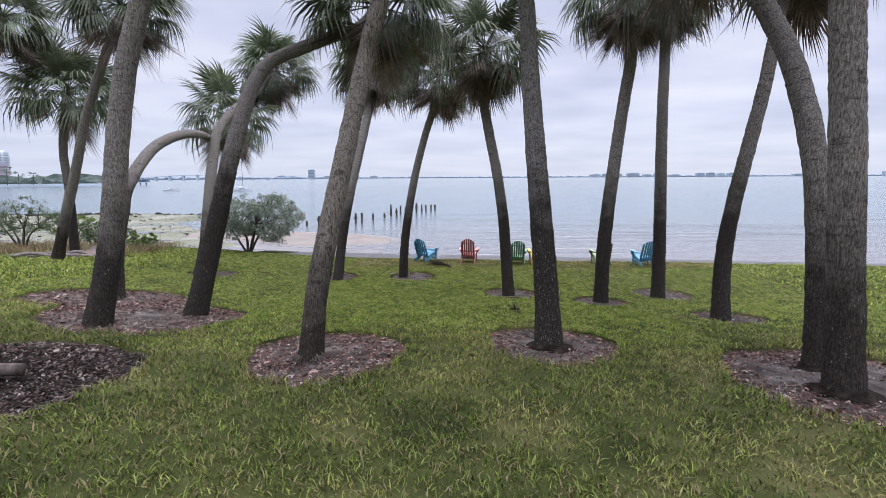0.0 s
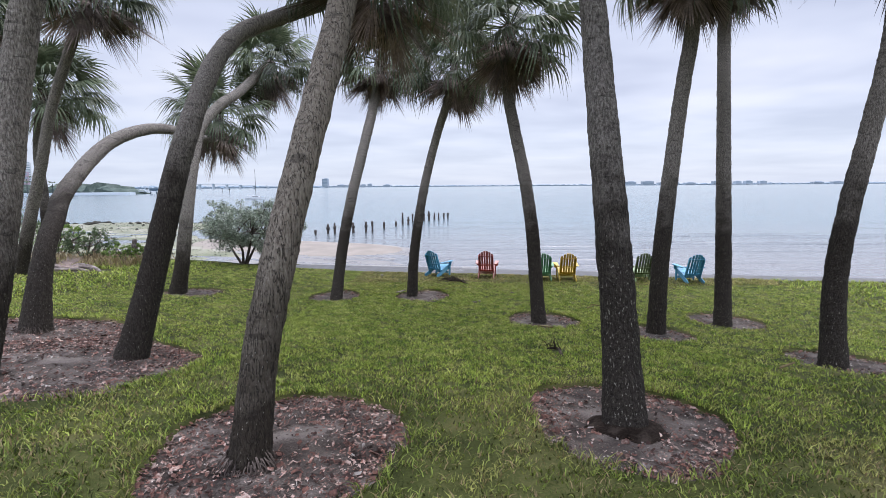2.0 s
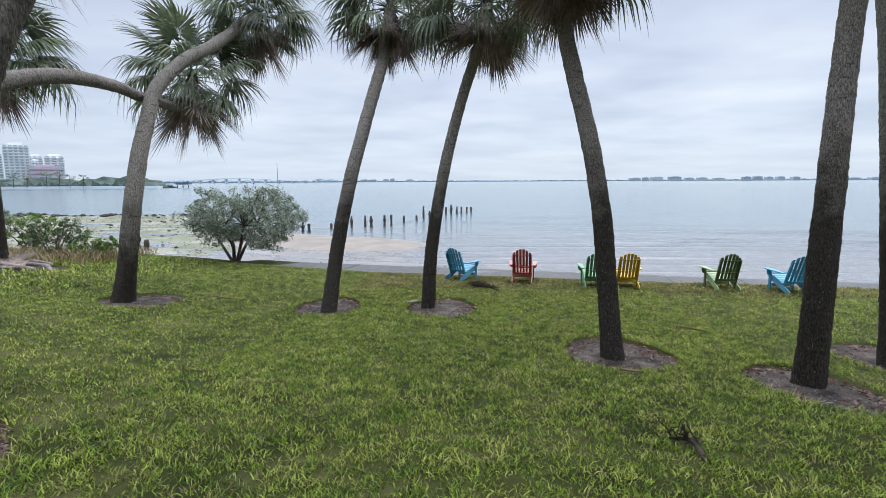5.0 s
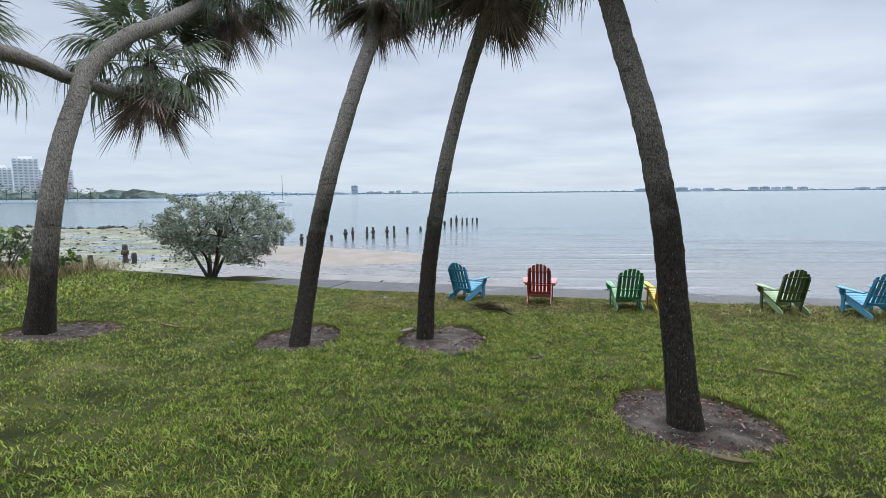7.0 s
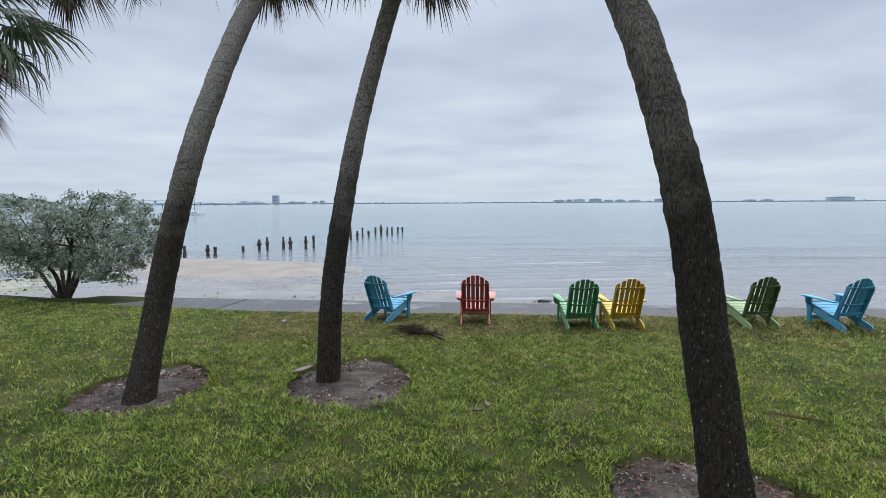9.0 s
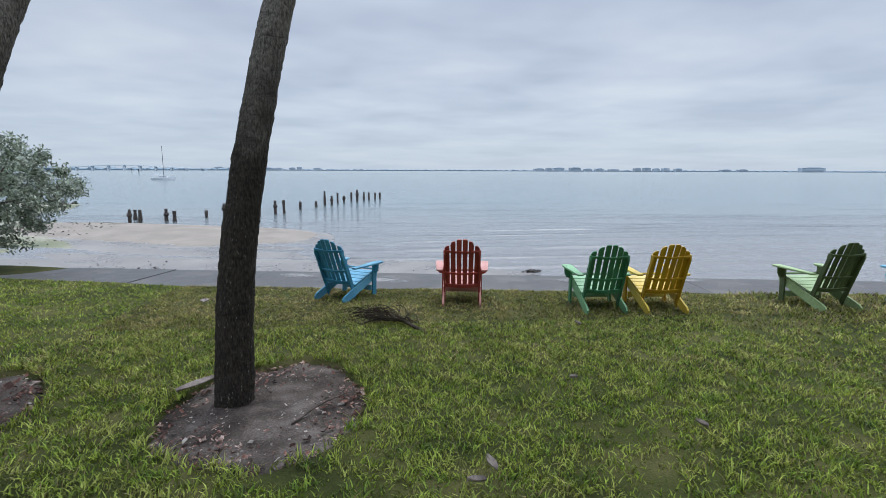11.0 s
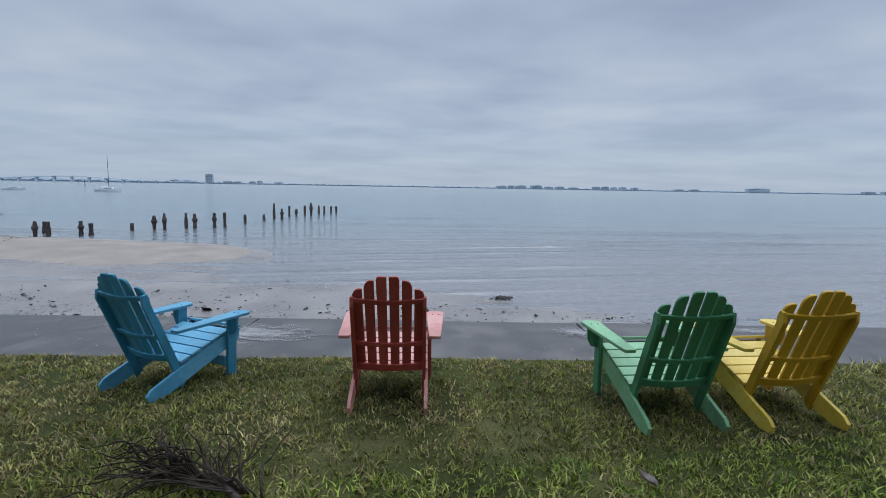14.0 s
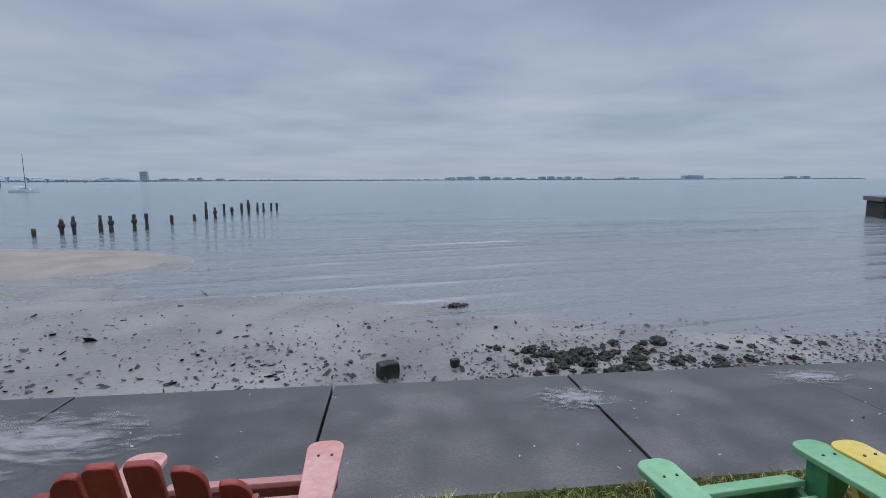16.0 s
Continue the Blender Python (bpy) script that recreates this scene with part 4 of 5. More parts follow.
def garden_chair(label, paint_shaded, paint_top, m, recline=23.5):
    chair = tagged(new("garden_chair"), label, "chair", "painted chairs along the seawall")
    chair.matrix_basis = m @ Matrix.Diagonal((0.98, 0.93, 1.0, 1.0))
    R90 = pose(0, 0, 0, 90, 0, 90)
    # the long side boards, from the back foot up to the front
    for sx in (-1, 1):
        out = [(0.0, 0.0), (0.10, -0.005), (0.88, 0.27), (0.90, 0.36), (0.87, 0.385), (0.55, 0.29), (0.02, 0.09), (-0.02, 0.05)]
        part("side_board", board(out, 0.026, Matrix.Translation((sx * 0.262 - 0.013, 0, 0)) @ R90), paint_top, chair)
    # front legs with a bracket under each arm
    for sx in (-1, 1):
        leg = part("front_leg", box(bmesh.new(), (0.028, 0.095, 0.50), Matrix.Translation((sx * 0.292, 0.78, 0.25)), 0.005), paint_shaded, chair)
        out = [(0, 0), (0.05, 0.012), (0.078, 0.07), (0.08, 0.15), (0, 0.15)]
        part("arm_bracket", board(out, 0.026, Matrix.Translation((sx * 0.306 - (0.0 if sx > 0 else 0.0), 0.767, 0.348)) @ pose(0, 0, 0, 90, 0, 0 if sx > 0 else 180), 0.003), paint_shaded, leg)
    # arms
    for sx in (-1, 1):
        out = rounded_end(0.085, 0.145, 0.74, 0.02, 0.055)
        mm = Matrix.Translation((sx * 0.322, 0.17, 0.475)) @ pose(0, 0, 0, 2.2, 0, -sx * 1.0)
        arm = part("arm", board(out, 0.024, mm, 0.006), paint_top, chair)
        for bx in (-0.02, 0.03):
            bm = bmesh.new()
            bmesh.ops.create_cone(bm, cap_ends=True, segments=8, radius1=0.006, radius2=0.005, depth=0.004, matrix=mm @ Matrix.Translation((bx, 0.62, 0.026)))
            part("screw", bm, DARK, arm)
    # seat slats
    for i in range(6):
        y = 0.30 + i * 0.102
        z = 0.225 + (y - 0.30) * 0.30
        if i == 5:
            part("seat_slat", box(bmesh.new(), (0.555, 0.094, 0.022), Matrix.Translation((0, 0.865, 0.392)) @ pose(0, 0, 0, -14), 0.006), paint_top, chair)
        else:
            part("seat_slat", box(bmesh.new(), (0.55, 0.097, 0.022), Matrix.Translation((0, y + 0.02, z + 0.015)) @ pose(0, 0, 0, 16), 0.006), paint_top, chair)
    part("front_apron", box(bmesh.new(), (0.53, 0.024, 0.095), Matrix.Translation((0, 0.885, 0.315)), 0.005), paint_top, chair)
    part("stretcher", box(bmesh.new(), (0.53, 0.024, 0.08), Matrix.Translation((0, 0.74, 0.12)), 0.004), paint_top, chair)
    # the back: six slats on a shallow curve, leaning
    lean = pose(0, 0.272, 0.232, recline)
    tops = (0.67, 0.748, 0.782, 0.782, 0.748, 0.67)
    for i in range(6):
        x = (i - 2.5) * 0.0805
        fan = (2.5 - i) * 0.35
        bow = -0.035 + 0.0055 * (i - 2.5) ** 2
        w = 0.0685
        near, away = 0.008, (0.052 if i in (0, 1, 4, 5) else 0.022)
        out = slat_outline(w * 0.9, w * 1.02, tops[i] - 0.03, away if i < 3 else near, near if i < 3 else away)
        mm = lean @ Matrix.Translation((x, bow, 0.03)) @ pose(0, 0, 0, 90, -fan, (i - 2.5) * 3.2)
        part("back_slat", board(out, 0.020, mm, 0.005), paint_shaded, chair)

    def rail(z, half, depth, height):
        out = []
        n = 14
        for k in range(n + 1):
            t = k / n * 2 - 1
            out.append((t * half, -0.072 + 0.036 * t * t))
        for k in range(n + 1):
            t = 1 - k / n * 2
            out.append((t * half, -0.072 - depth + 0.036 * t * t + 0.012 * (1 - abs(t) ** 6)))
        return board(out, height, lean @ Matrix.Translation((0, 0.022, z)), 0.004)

    part("back_rail", rail(0.575, 0.248, 0.030, 0.034), paint_shaded, chair)
    part("back_rail", rail(0.235, 0.244, 0.030, 0.034), paint_shaded, chair)
    part("back_rail", rail(0.03, 0.243, 0.030, 0.055), paint_shaded, chair)
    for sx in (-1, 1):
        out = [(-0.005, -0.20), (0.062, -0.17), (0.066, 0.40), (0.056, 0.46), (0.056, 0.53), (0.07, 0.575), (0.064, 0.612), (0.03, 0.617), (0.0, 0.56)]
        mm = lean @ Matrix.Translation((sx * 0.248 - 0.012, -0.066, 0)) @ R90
        part("back_upright", board(out, 0.024, mm, 0.004), paint_shaded, chair)
    return chair


def chair_at(label, a, b, x, y, turn, recline=23.5):
    h = radians(turn)
    fx, fy = x + math.sin(-h) * 0.8, y + math.cos(-h) * 0.8
    z0, z1 = on_land(x, y), on_land(fx, min(fy, float(edge_y(fx)) - 0.02))
    tilt = math.degrees(math.atan2(z1 - z0, 0.8))
    garden_chair(label, a, b, pose(x, y, z0 + 0.005, 0, 0, turn) @ pose(0, 0, 0, tilt), recline)


chair_at("blue painted wooden garden chair with slatted back facing the bay", BLUE, BLUE_TOP, -1.01, 19.87, -33, 26)
chair_at("red painted wooden garden chair with faded pink arms", RED, RED_TOP, 0.855, 19.27, -8, 21.2)
chair_at("green painted wooden garden chair with slatted back", GREEN, GREEN_TOP, 2.685, 18.70, -4, 25.5)
chair_at("yellow painted wooden garden chair with slatted back", YELLOW, YELLOW_TOP, 3.46, 18.60, -4, 25.5)
chair_at("olive painted wooden garden chair with pale lime arms", OLIVE, OLIVE_TOP, 5.84, 18.50, 0)
chair_at("blue painted wooden garden chair at the end of the row", BLUE, BLUE_TOP, 7.35, 18.27, 3)


# ---- old pier pilings standing in the shallows ----
def piling(x, y, h, r, seed, lean=0.0, collar=False):
    r *= 0.8
    p = tagged(new("piling"), "dark weathered stump of an old pier standing in shallow water", "piling", "old pier pilings")
    z0 = min(on_land(x, y), SEA) - 0.3
    p.matrix_basis = pose(x, y, z0)
    top = SEA + h - z0
    v, f, _ = tube([(0, 0, 0), (lean * 0.5, 0, top * 0.5), (lean, 0, top)], lambda t: r * (1 - 0.25 * t + 0.12 * math.sin(t * 9 + seed)), 10, 0.12, 0.02, seed)
    under("shaft", mesh_of("shaft", v, f, POST, None, True), p)
    if collar:
        v, f, _ = tube([(0, 0, top - h * 0.55), (lean * 0.6, 0, top - h * 0.3)], lambda t: r * (1.35 - 0.3 * abs(t - 0.5)), 9, 0.08, 0.03, seed + 5)
        under("barnacle_band", mesh_of("barnacle_band", v, f, POST, None, True), p)


PILE_ROW = [(-15.4, 56.2, 0.58, 0.19), (-14.4, 57.6, 1.05, 0.20), (-13.6, 57.4, 1.25, 0.17), (-12.5, 58.8, 1.2, 0.18), (-11.85, 58.8, 1.15, 0.19), (-10.5, 59.2, 1.2, 0.18), (-9.9, 60.0, 1.2, 0.18),
            (-9.2, 64.3, 0.8, 0.19), (-8.2, 68.2, 0.6, 0.2), (-7.6, 70.5, 1.6, 0.18), (-6.8, 70.5, 1.05, 0.19), (-6.7, 75.5, 1.15, 0.19), (-5.9, 75.5, 0.8, 0.2), (-5.2, 77.5, 1.15, 0.19),
            (-4.4, 77.0, 1.5, 0.19), (-3.8, 80.5, 1.05, 0.19), (-3.1, 80.5, 1.0, 0.2), (-2.4, 82.3, 0.9, 0.2), (-1.7, 82.3, 0.9, 0.2)]
for i, (x, y, h, r) in enumerate(PILE_ROW):
    piling(x, y, h, r, i, 0.05 * math.sin(i * 3.1), i in (1, 2, 4, 5, 10, 12, 14))
for i, (x, y, h, r) in enumerate(((-19.35, 51.9, 1.0, 0.17), (-18.75, 52.2, 0.95, 0.18), (-17.2, 52.9, 0.95, 0.17), (-16.6, 52.9, 0.8, 0.21), (-25.0, 40.5, 1.25, 0.24), (-24.0, 40.0, 0.75, 0.24), (-26.8, 38.6, 0.75, 0.26), (-26.0, 38.6, 0.75, 0.26), (-20.1, 54.3, 0.8, 0.2))):
    piling(x, y, h, r, 40 + i, 0.03, i in (0, 2, 4))


# ---- shrubs ----
def leaf_cloud(rnd, centres, radii, per, size):
    """Small pointed leaves scattered through clumps."""
    c = np.repeat(centres, per, axis=0)
    n = len(c)
    d = rnd.normal(size=(n, 3))
    d /= np.linalg.norm(d, axis=1)[:, None]
    p = c + d * (np.repeat(radii, per) * rnd.uniform(0.35, 1.05, n))[:, None] * np.array((1, 1, 0.75))
    a = rnd.normal(size=(n, 3))
    a /= np.linalg.norm(a, axis=1)[:, None]
    b = np.cross(a, rnd.normal(size=(n, 3)))
    b /= np.linalg.norm(b, axis=1)[:, None]
    ln, wd = size * rnd.uniform(0.6, 1.3, n)[:, None], size * rnd.uniform(0.25, 0.45, n)[:, None]
    v = np.stack([p - a * ln / 2, p + b * wd / 2 + a * ln * 0.05, p + a * ln / 2, p - b * wd / 2 + a * ln * 0.05], 1).reshape(-1, 3)
    return v, np.arange(n * 4).reshape(-1, 4)


def shrub(label, x, y, width, depth, height, mat, seed, stems=5, clumps=90, per=55, leaf=0.085, z=None, gap=0.25, shift=0.0):
    rnd = np.random.RandomState(seed)
    bush = tagged(new("shrub"), label, "shrub")
    bush.matrix_basis = pose(x, y, on_land(x, y) if z is None else z)
    limbs, tips = [], []
    for i in range(stems):
        a = 2 * math.pi * (i + 0.5 * rnd.rand()) / stems
        ex, ey = math.cos(a) * width * 0.30, math.sin(a) * depth * 0.30
        mid = (ex * 0.45 + 0.1 * rnd.randn(), ey * 0.45, height * 0.28)
        end = (ex, ey, height * rnd.uniform(0.5, 0.72))
        limbs.append(tube([(0.06 * math.cos(a), 0.06 * math.sin(a), -0.1), mid, end], lambda t: 0.055 * (1 - 0.6 * t) * height / 2.6, 7, 0.1, 0.01, seed + i))
        for k in range(5):
            b = a + rnd.uniform(-0.9, 0.9)
            far = (math.cos(b) * width * 0.5 * rnd.uniform(0.6, 1), math.sin(b) * depth * 0.5 * rnd.uniform(0.6, 1), height * rnd.uniform(0.35, 0.95))
            st = np.array(mid) * 0.5 + np.array(end) * 0.5
            md = (st + np.array(far)) / 2 + rnd.randn(3) * 0.1
            limbs.append(tube([tuple(st), tuple(md), far], lambda t: 0.03 * (1 - 0.7 * t) * height / 2.6, 5, 0.15))
            tips.append(far)
    v, f = join(limbs)
    under("woody_frame", mesh_of("woody_frame", v, f, WOOD, None, True), bush)
    cs = []
    while len(cs) < clumps:
        q = rnd.uniform(-1, 1, 3)
        if np.dot(q[:2], q[:2]) * 0.9 + q[2] ** 2 > 1 or np.dot(q, q) < gap:
            continue
        wid = 1.0 if q[2] > -0.3 else 0.85
        cs.append((q[0] * width / 2 * wid + shift, q[1] * depth / 2 * wid, height * (0.56 + 0.42 * q[2] * (0.85 + 0.3 * math.sin(q[0] * 5 + seed)))))
    cs = np.concatenate([np.array(cs), np.array(tips)])
    v, f = leaf_cloud(rnd, cs, rnd.uniform(0.12, 0.30, len(cs)) * height / 2.4, per, leaf)
    under("foliage", mesh_fast("foliage", v, f, mat), bush)
    return bush


shrub("round grey-green mangrove shrub growing by the seawall", -9.1, 23.4, 3.9, 3.6, 2.74, LEAF, 5, stems=6, clumps=300, per=85, leaf=0.10, z=-1.66, gap=0.4, shift=0.5)
shrub("low bright green shrub on the shore bank", -17.6, 24.0, 2.4, 2.0, 1.5, LEAF_BRIGHT, 6, clumps=60, per=50)
shrub("leafy green shrub on the shore bank", -15.3, 22.6, 2.2, 1.8, 1.3, LEAF_DULL, 7, clumps=60, per=50)
shrub("spreading green shrub on the shore bank", -18.9, 22.6, 3.6, 2.6, 2.3, LEAF_DULL, 8, clumps=90, per=55)
shrub("low bright green shrub among dry grass", -13.2, 21.9, 1.5, 1.3, 0.8, LEAF_BRIGHT, 9, clumps=35, per=45)
shrub("spreading green shrub at the end of the lawn", -22.5, 23.5, 4.0, 3.0, 2.5, LEAF_DULL, 10, clumps=90, per=55)

# dry grass on the bank
rnd = np.random.RandomState(77)
n = 5200
bx, by = rnd.uniform(-26, -12.2, n), rnd.uniform(20.3, 23.8, n)
bz = np.array([on_land(x, y) for x, y in zip(bx, by)])


def blades(rnd, x, y, z, height, width, lean=0.5):
    """Bent tapering blades."""
    n = len(x)
    a, t = rnd.uniform(0, 2 * np.pi, n), rnd.uniform(0, 2 * np.pi, n)
    h = height * rnd.uniform(0.5, 1.35, n)
    w = width * rnd.uniform(0.7, 1.3, n)
    ln = lean * h * rnd.uniform(0.2, 1.5, n)
    base = np.stack([x, y, z], 1)
    s = np.stack([np.cos(a) * w / 2, np.sin(a) * w / 2, np.zeros(n)], 1)
    d = np.stack([np.cos(t) * ln, np.sin(t) * ln, np.zeros(n)], 1)
    up = np.array((0, 0, 1.0))
    mid = base + d * 0.35 + up * (h * 0.6)[:, None]
    tip = base + d + up * (h * 0.92)[:, None]
    v = np.stack([base - s, base + s, mid - s * 0.8, mid + s * 0.8, tip], 1).reshape(-1, 3)
    i = (np.arange(n) * 5)[:, None]
    f = np.concatenate([i + np.array((0, 1, 3)), i + np.array((0, 3, 2)), i + np.array((2, 3, 4))], 1).reshape(-1, 3)
    return v, f


v, f = blades(rnd, bx, by, bz, 0.34, 0.02, 0.8)
tagged(new("dry_grass", mesh_fast("dry_grass", v, f, STRAW)), "tufts of straw-coloured grass on the shore bank", "dry grass", kind="stuff")


# ---- fallen wood and litter on the lawn ----
def fallen_branch(label, x, y, turn, size, twigs, mat, seed, category="branch"):
    rnd = random.Random(seed)
    b = tagged(new("fallen_branch"), label, category)
    b.matrix_basis = pose(x, y, on_land(x, y) + 0.02, 0, 0, turn)
    stem = [(0, 0, 0.03), (size * 0.35, 0.04, 0.05), (size * 0.62, -0.06, 0.02), (size * 0.8, -0.16, 0.0)]
    v, f, _ = tube(stem, lambda t: 0.010 + 0.016 * t, 7, 0.05, 0.004, seed)
    under("stem", mesh_of("stem", v, f, mat, None, True), b)
    for i in range(twigs):
        s = size * (0.30 + 0.22 * rnd.gauss(0, 0.7))
        s = min(0.62 * size, max(0.0, s))
        a = radians(180 + rnd.gauss(0, 24))
        ln = size * rnd.uniform(0.12, 0.58)
        z1 = rnd.uniform(0.0, 0.13)
        p = [(s, 0.03, 0.04)]
        for k in (1, 2, 3, 4):
            a += rnd.gauss(0, 0.22)
            x, y, z = p[-1]
            p.append((x + math.cos(a) * ln / 4, y + math.sin(a) * ln / 4, max(0.0, 0.04 + z1 * (0.5, 0.9, 1.0, 0.6)[k - 1] + rnd.gauss(0, 0.025))))
        v, f, _ = tube(p, lambda t: 0.0075 * (1 - 0.7 * t), 4, 0.05)
        under("twig", mesh_of("twig", v, f, mat, None, True), b)


fallen_branch("dry dark palm branch with many twigs lying on the grass", -0.36, 18.60, -30, 1.05, 85, TWIG, 3)
fallen_branch("small dark green twig lying on the grass", 1.25, 9.75, -40, 0.42, 12, TWIG, 4, "twig")
for i, (x, y, a, ln) in enumerate(((-13.2, 18.0, 10, 1.6), (-12.6, 18.5, 50, 1.2), (-13.6, 18.7, -20, 2.1), (-12.3, 18.1, 0, 0.9), (-14.3, 18.2, 30, 1.4), (-12.9, 19.1, 80, 1.1), (-12.0, 18.6, -35, 1.0), (-14.6, 17.8, 5, 1.8))):
    log = tagged(new("driftwood_log"), "grey weathered log piled at the foot of a palm", "log", "driftwood pile")
    log.matrix_basis = pose(x, y, on_land(x, y) - 0.02, 0, 0, a)
    v, f, _ = tube([(-ln / 2, 0, 0.03), (0, 0.05, 0.10 + 0.06 * (i % 3)), (ln / 2, -0.04, 0.05)], lambda t: 0.07 * (1 - 0.4 * t), 8, 0.1, 0.012, i)
    under("log_body", mesh_of("log_body", v, f, DRIFT, None, True), log)

for x, y, a, tip in ((-12.0, 18.25, 75, 14), (-12.35, 17.95, 130, 9), (-12.9, 18.35, 20, 18)):
    dry = tagged(new("fallen_frond"), "dry brown fan frond thrown on a pile of logs", "palm frond", "driftwood pile")
    dry.matrix_basis = pose(x, y, on_land(x, y) + 0.02, 0, 0, a)
    under("blade", DEAD[2], dry, "", pose(0, 0, 0.05, tip) @ Matrix.Scale(0.9, 4))


def dead_leaf(label, x, y, turn, ln, wd, mat):
    """A curled dry boot or leaf lying flat."""
    bm = bmesh.new()
    n = 7
    rows = []
    for i in range(n):
        t = i / (n - 1)
        w = wd * math.sin(math.pi * min(0.97, t * 0.85 + 0.12)) * 0.5
        z = 0.022 + 0.012 * t * t
        rows.append([bm.verts.new((-w, ln * t, z + 0.02)), bm.verts.new((0, ln * t, z)), bm.verts.new((w, ln * t, z + 0.02))])
    for a, b in zip(rows, rows[1:]):
        bm.faces.new((a[0], a[1], b[1], b[0]))
        bm.faces.new((a[1], a[2], b[2], b[1]))
    r = bmesh.ops.extrude_face_region(bm, geom=list(bm.faces))
    bmesh.ops.translate(bm, verts=[g for g in r["geom"] if isinstance(g, bmesh.types.BMVert)], vec=(0, 0, 0.006))
    me = bpy.data.meshes.new("dead_leaf")
    bm.to_mesh(me)
    bm.free()
    me.materials.append(mat)
    ob = tagged(new("dead_leaf", me), label, "leaf", "dry leaves on the lawn")
    ob.matrix_basis = pose(x, y, on_land(x, y) + 0.02, 0, 0, turn)


for x, y, a, ln, wd in ((-3.45, 16.6, 20, 0.2, 0.09), (0.5, 15.2, 15, 0.14, 0.05), (0.42, 15.1, 95, 0.11, 0.05), (1.75, 11.95, 80, 0.28, 0.06), (-5.6, 16.2, 70, 0.5, 0.06),
                        (2.05, 15.6, 30, 0.09, 0.05), (1.5, 16.6, 120, 0.10, 0.05), (3.0, 14.4, -40, 0.3, 0.02), (3.6, 14.6, 60, 0.45, 0.015), (2.12, 18.15, 20, 0.1, 0.05),
                        (4.0, 8.8, -60, 0.35, 0.03), (-2.7, 19.7, 10, 0.14, 0.12)):
    dead_leaf("dry brown leaf lying on the grass", x, y, a, ln, wd, STRAW if ln > 0.25 else DRIFT)

stick = tagged(new("stick"), "thin brown stick lying on bare soil in a mulch bed", "stick")
stick.matrix_basis = pose(-0.62, 16.30, on_land(-0.62, 16.30) - 0.02, 0, 0, 48)
v, f, _ = tube([(-0.30, 0, 0.0), (0, 0.03, 0.03), (0.28, -0.02, 0.05)], lambda t: 0.008 * (1 - 0.5 * t), 6, 0.05, 0.003, 4)
under("stem", mesh_of("stem", v, f, WOOD, None, True), stick)
dead_leaf("split pale palm leaf base lying by a mulch bed", -1.82, 16.60, -42, 0.38, 0.10, DRIFT)

log = tagged(new("driftwood_log"), "dark rotten log lying in a mulch bed", "log")
log.matrix_basis = pose(-4.35, 4.75, on_land(-4.35, 4.75) - 0.01, 0, 0, 25)
v, f, _ = tube([(-0.5, 0, 0.03), (0, 0.03, 0.07), (0.35, 0, 0.04)], lambda t: 0.085 * (1 - 0.35 * t), 10, 0.06, 0.02, 9)
under("log_body", mesh_of("log_body", v, f, WOOD, None, True), log)


# ---- rocks and wrack on the beach ----
def rock_mesh(seed, flat):
    bm = bmesh.new()
    bmesh.ops.create_icosphere(bm, subdivisions=3, radius=1.0)
    for q in bm.verts:
        k = 1 + 0.75 * noise.noise(q.co * 1.8 + Vector((seed * 3.7, 0, 0))) + 0.35 * noise.noise(q.co * 4.5 + Vector((0, seed, 0)))
        q.co = Vector((q.co.x * k, q.co.y * k, q.co.z * k * flat))
    me = bpy.data.meshes.new("beach_rock")
    bm.to_mesh(me)
    bm.free()
    me.materials.append(ROCK)
    return me


ROCKS = [rock_mesh(i, 0.6 + 0.15 * (i % 3)) for i in range(6)]
rnd = random.Random(8)
spots = []
for i in range(85):
    x = rnd.uniform(4.9, 17) if i % 3 == 0 else rnd.gauss(6.7, 0.95)
    spots.append((x, 26.75 + rnd.gauss(0, 0.5) - 0.13 * (x - 5), rnd.uniform(0.035, 0.12) * (1.25 if 5.5 < x < 9 else 0.85)))
for i in range(60):
    y = rnd.uniform(29, 66)
    spots.append((rnd.uniform(-14, 2) - 0.55 * y, y, rnd.uniform(0.06, 0.17)))
for i in range(60):
    t = rnd.random()
    spots.append((-32 - 40 * t, 74 + rnd.gauss(0, 1.5), rnd.uniform(0.14, 0.38)))
for i, (x, y, r) in enumerate(spots):
    ob = tagged(new("beach_rock", ROCKS[i % 6]), "dark weed-covered rock on the wet sand", "rock", "rocks on the beach")
    ob.matrix_basis = pose(x, y, on_land(x, y) + r * 0.12, 0, 0, rnd.uniform(0, 360)) @ Matrix.Scale(r, 4)
for x, y, s, h in ((2.6, 26.75, 0.36, 0.30), (3.9, 26.9, 0.16, 0.2)):
    st = tagged(new("block"), "square weed-stained stone block on the sand", "stone block")
    st.matrix_basis = pose(x, y, on_land(x, y) - 0.04, 0, 0, 12)
    bm = box(bmesh.new(), (s, s * 0.75, h), Matrix.Translation((0, 0, h / 2)), 0.03)
    bmesh.ops.subdivide_edges(bm, edges=bm.edges, cuts=2)
    for q in bm.verts:
        q.co += Vector((noise.noise(q.co * 9), noise.noise(q.co * 9 + Vector((5, 0, 0))), noise.noise(q.co * 8 + Vector((0, 5, 0))))) * 0.018
    part("stone", bm, ROCK, st)

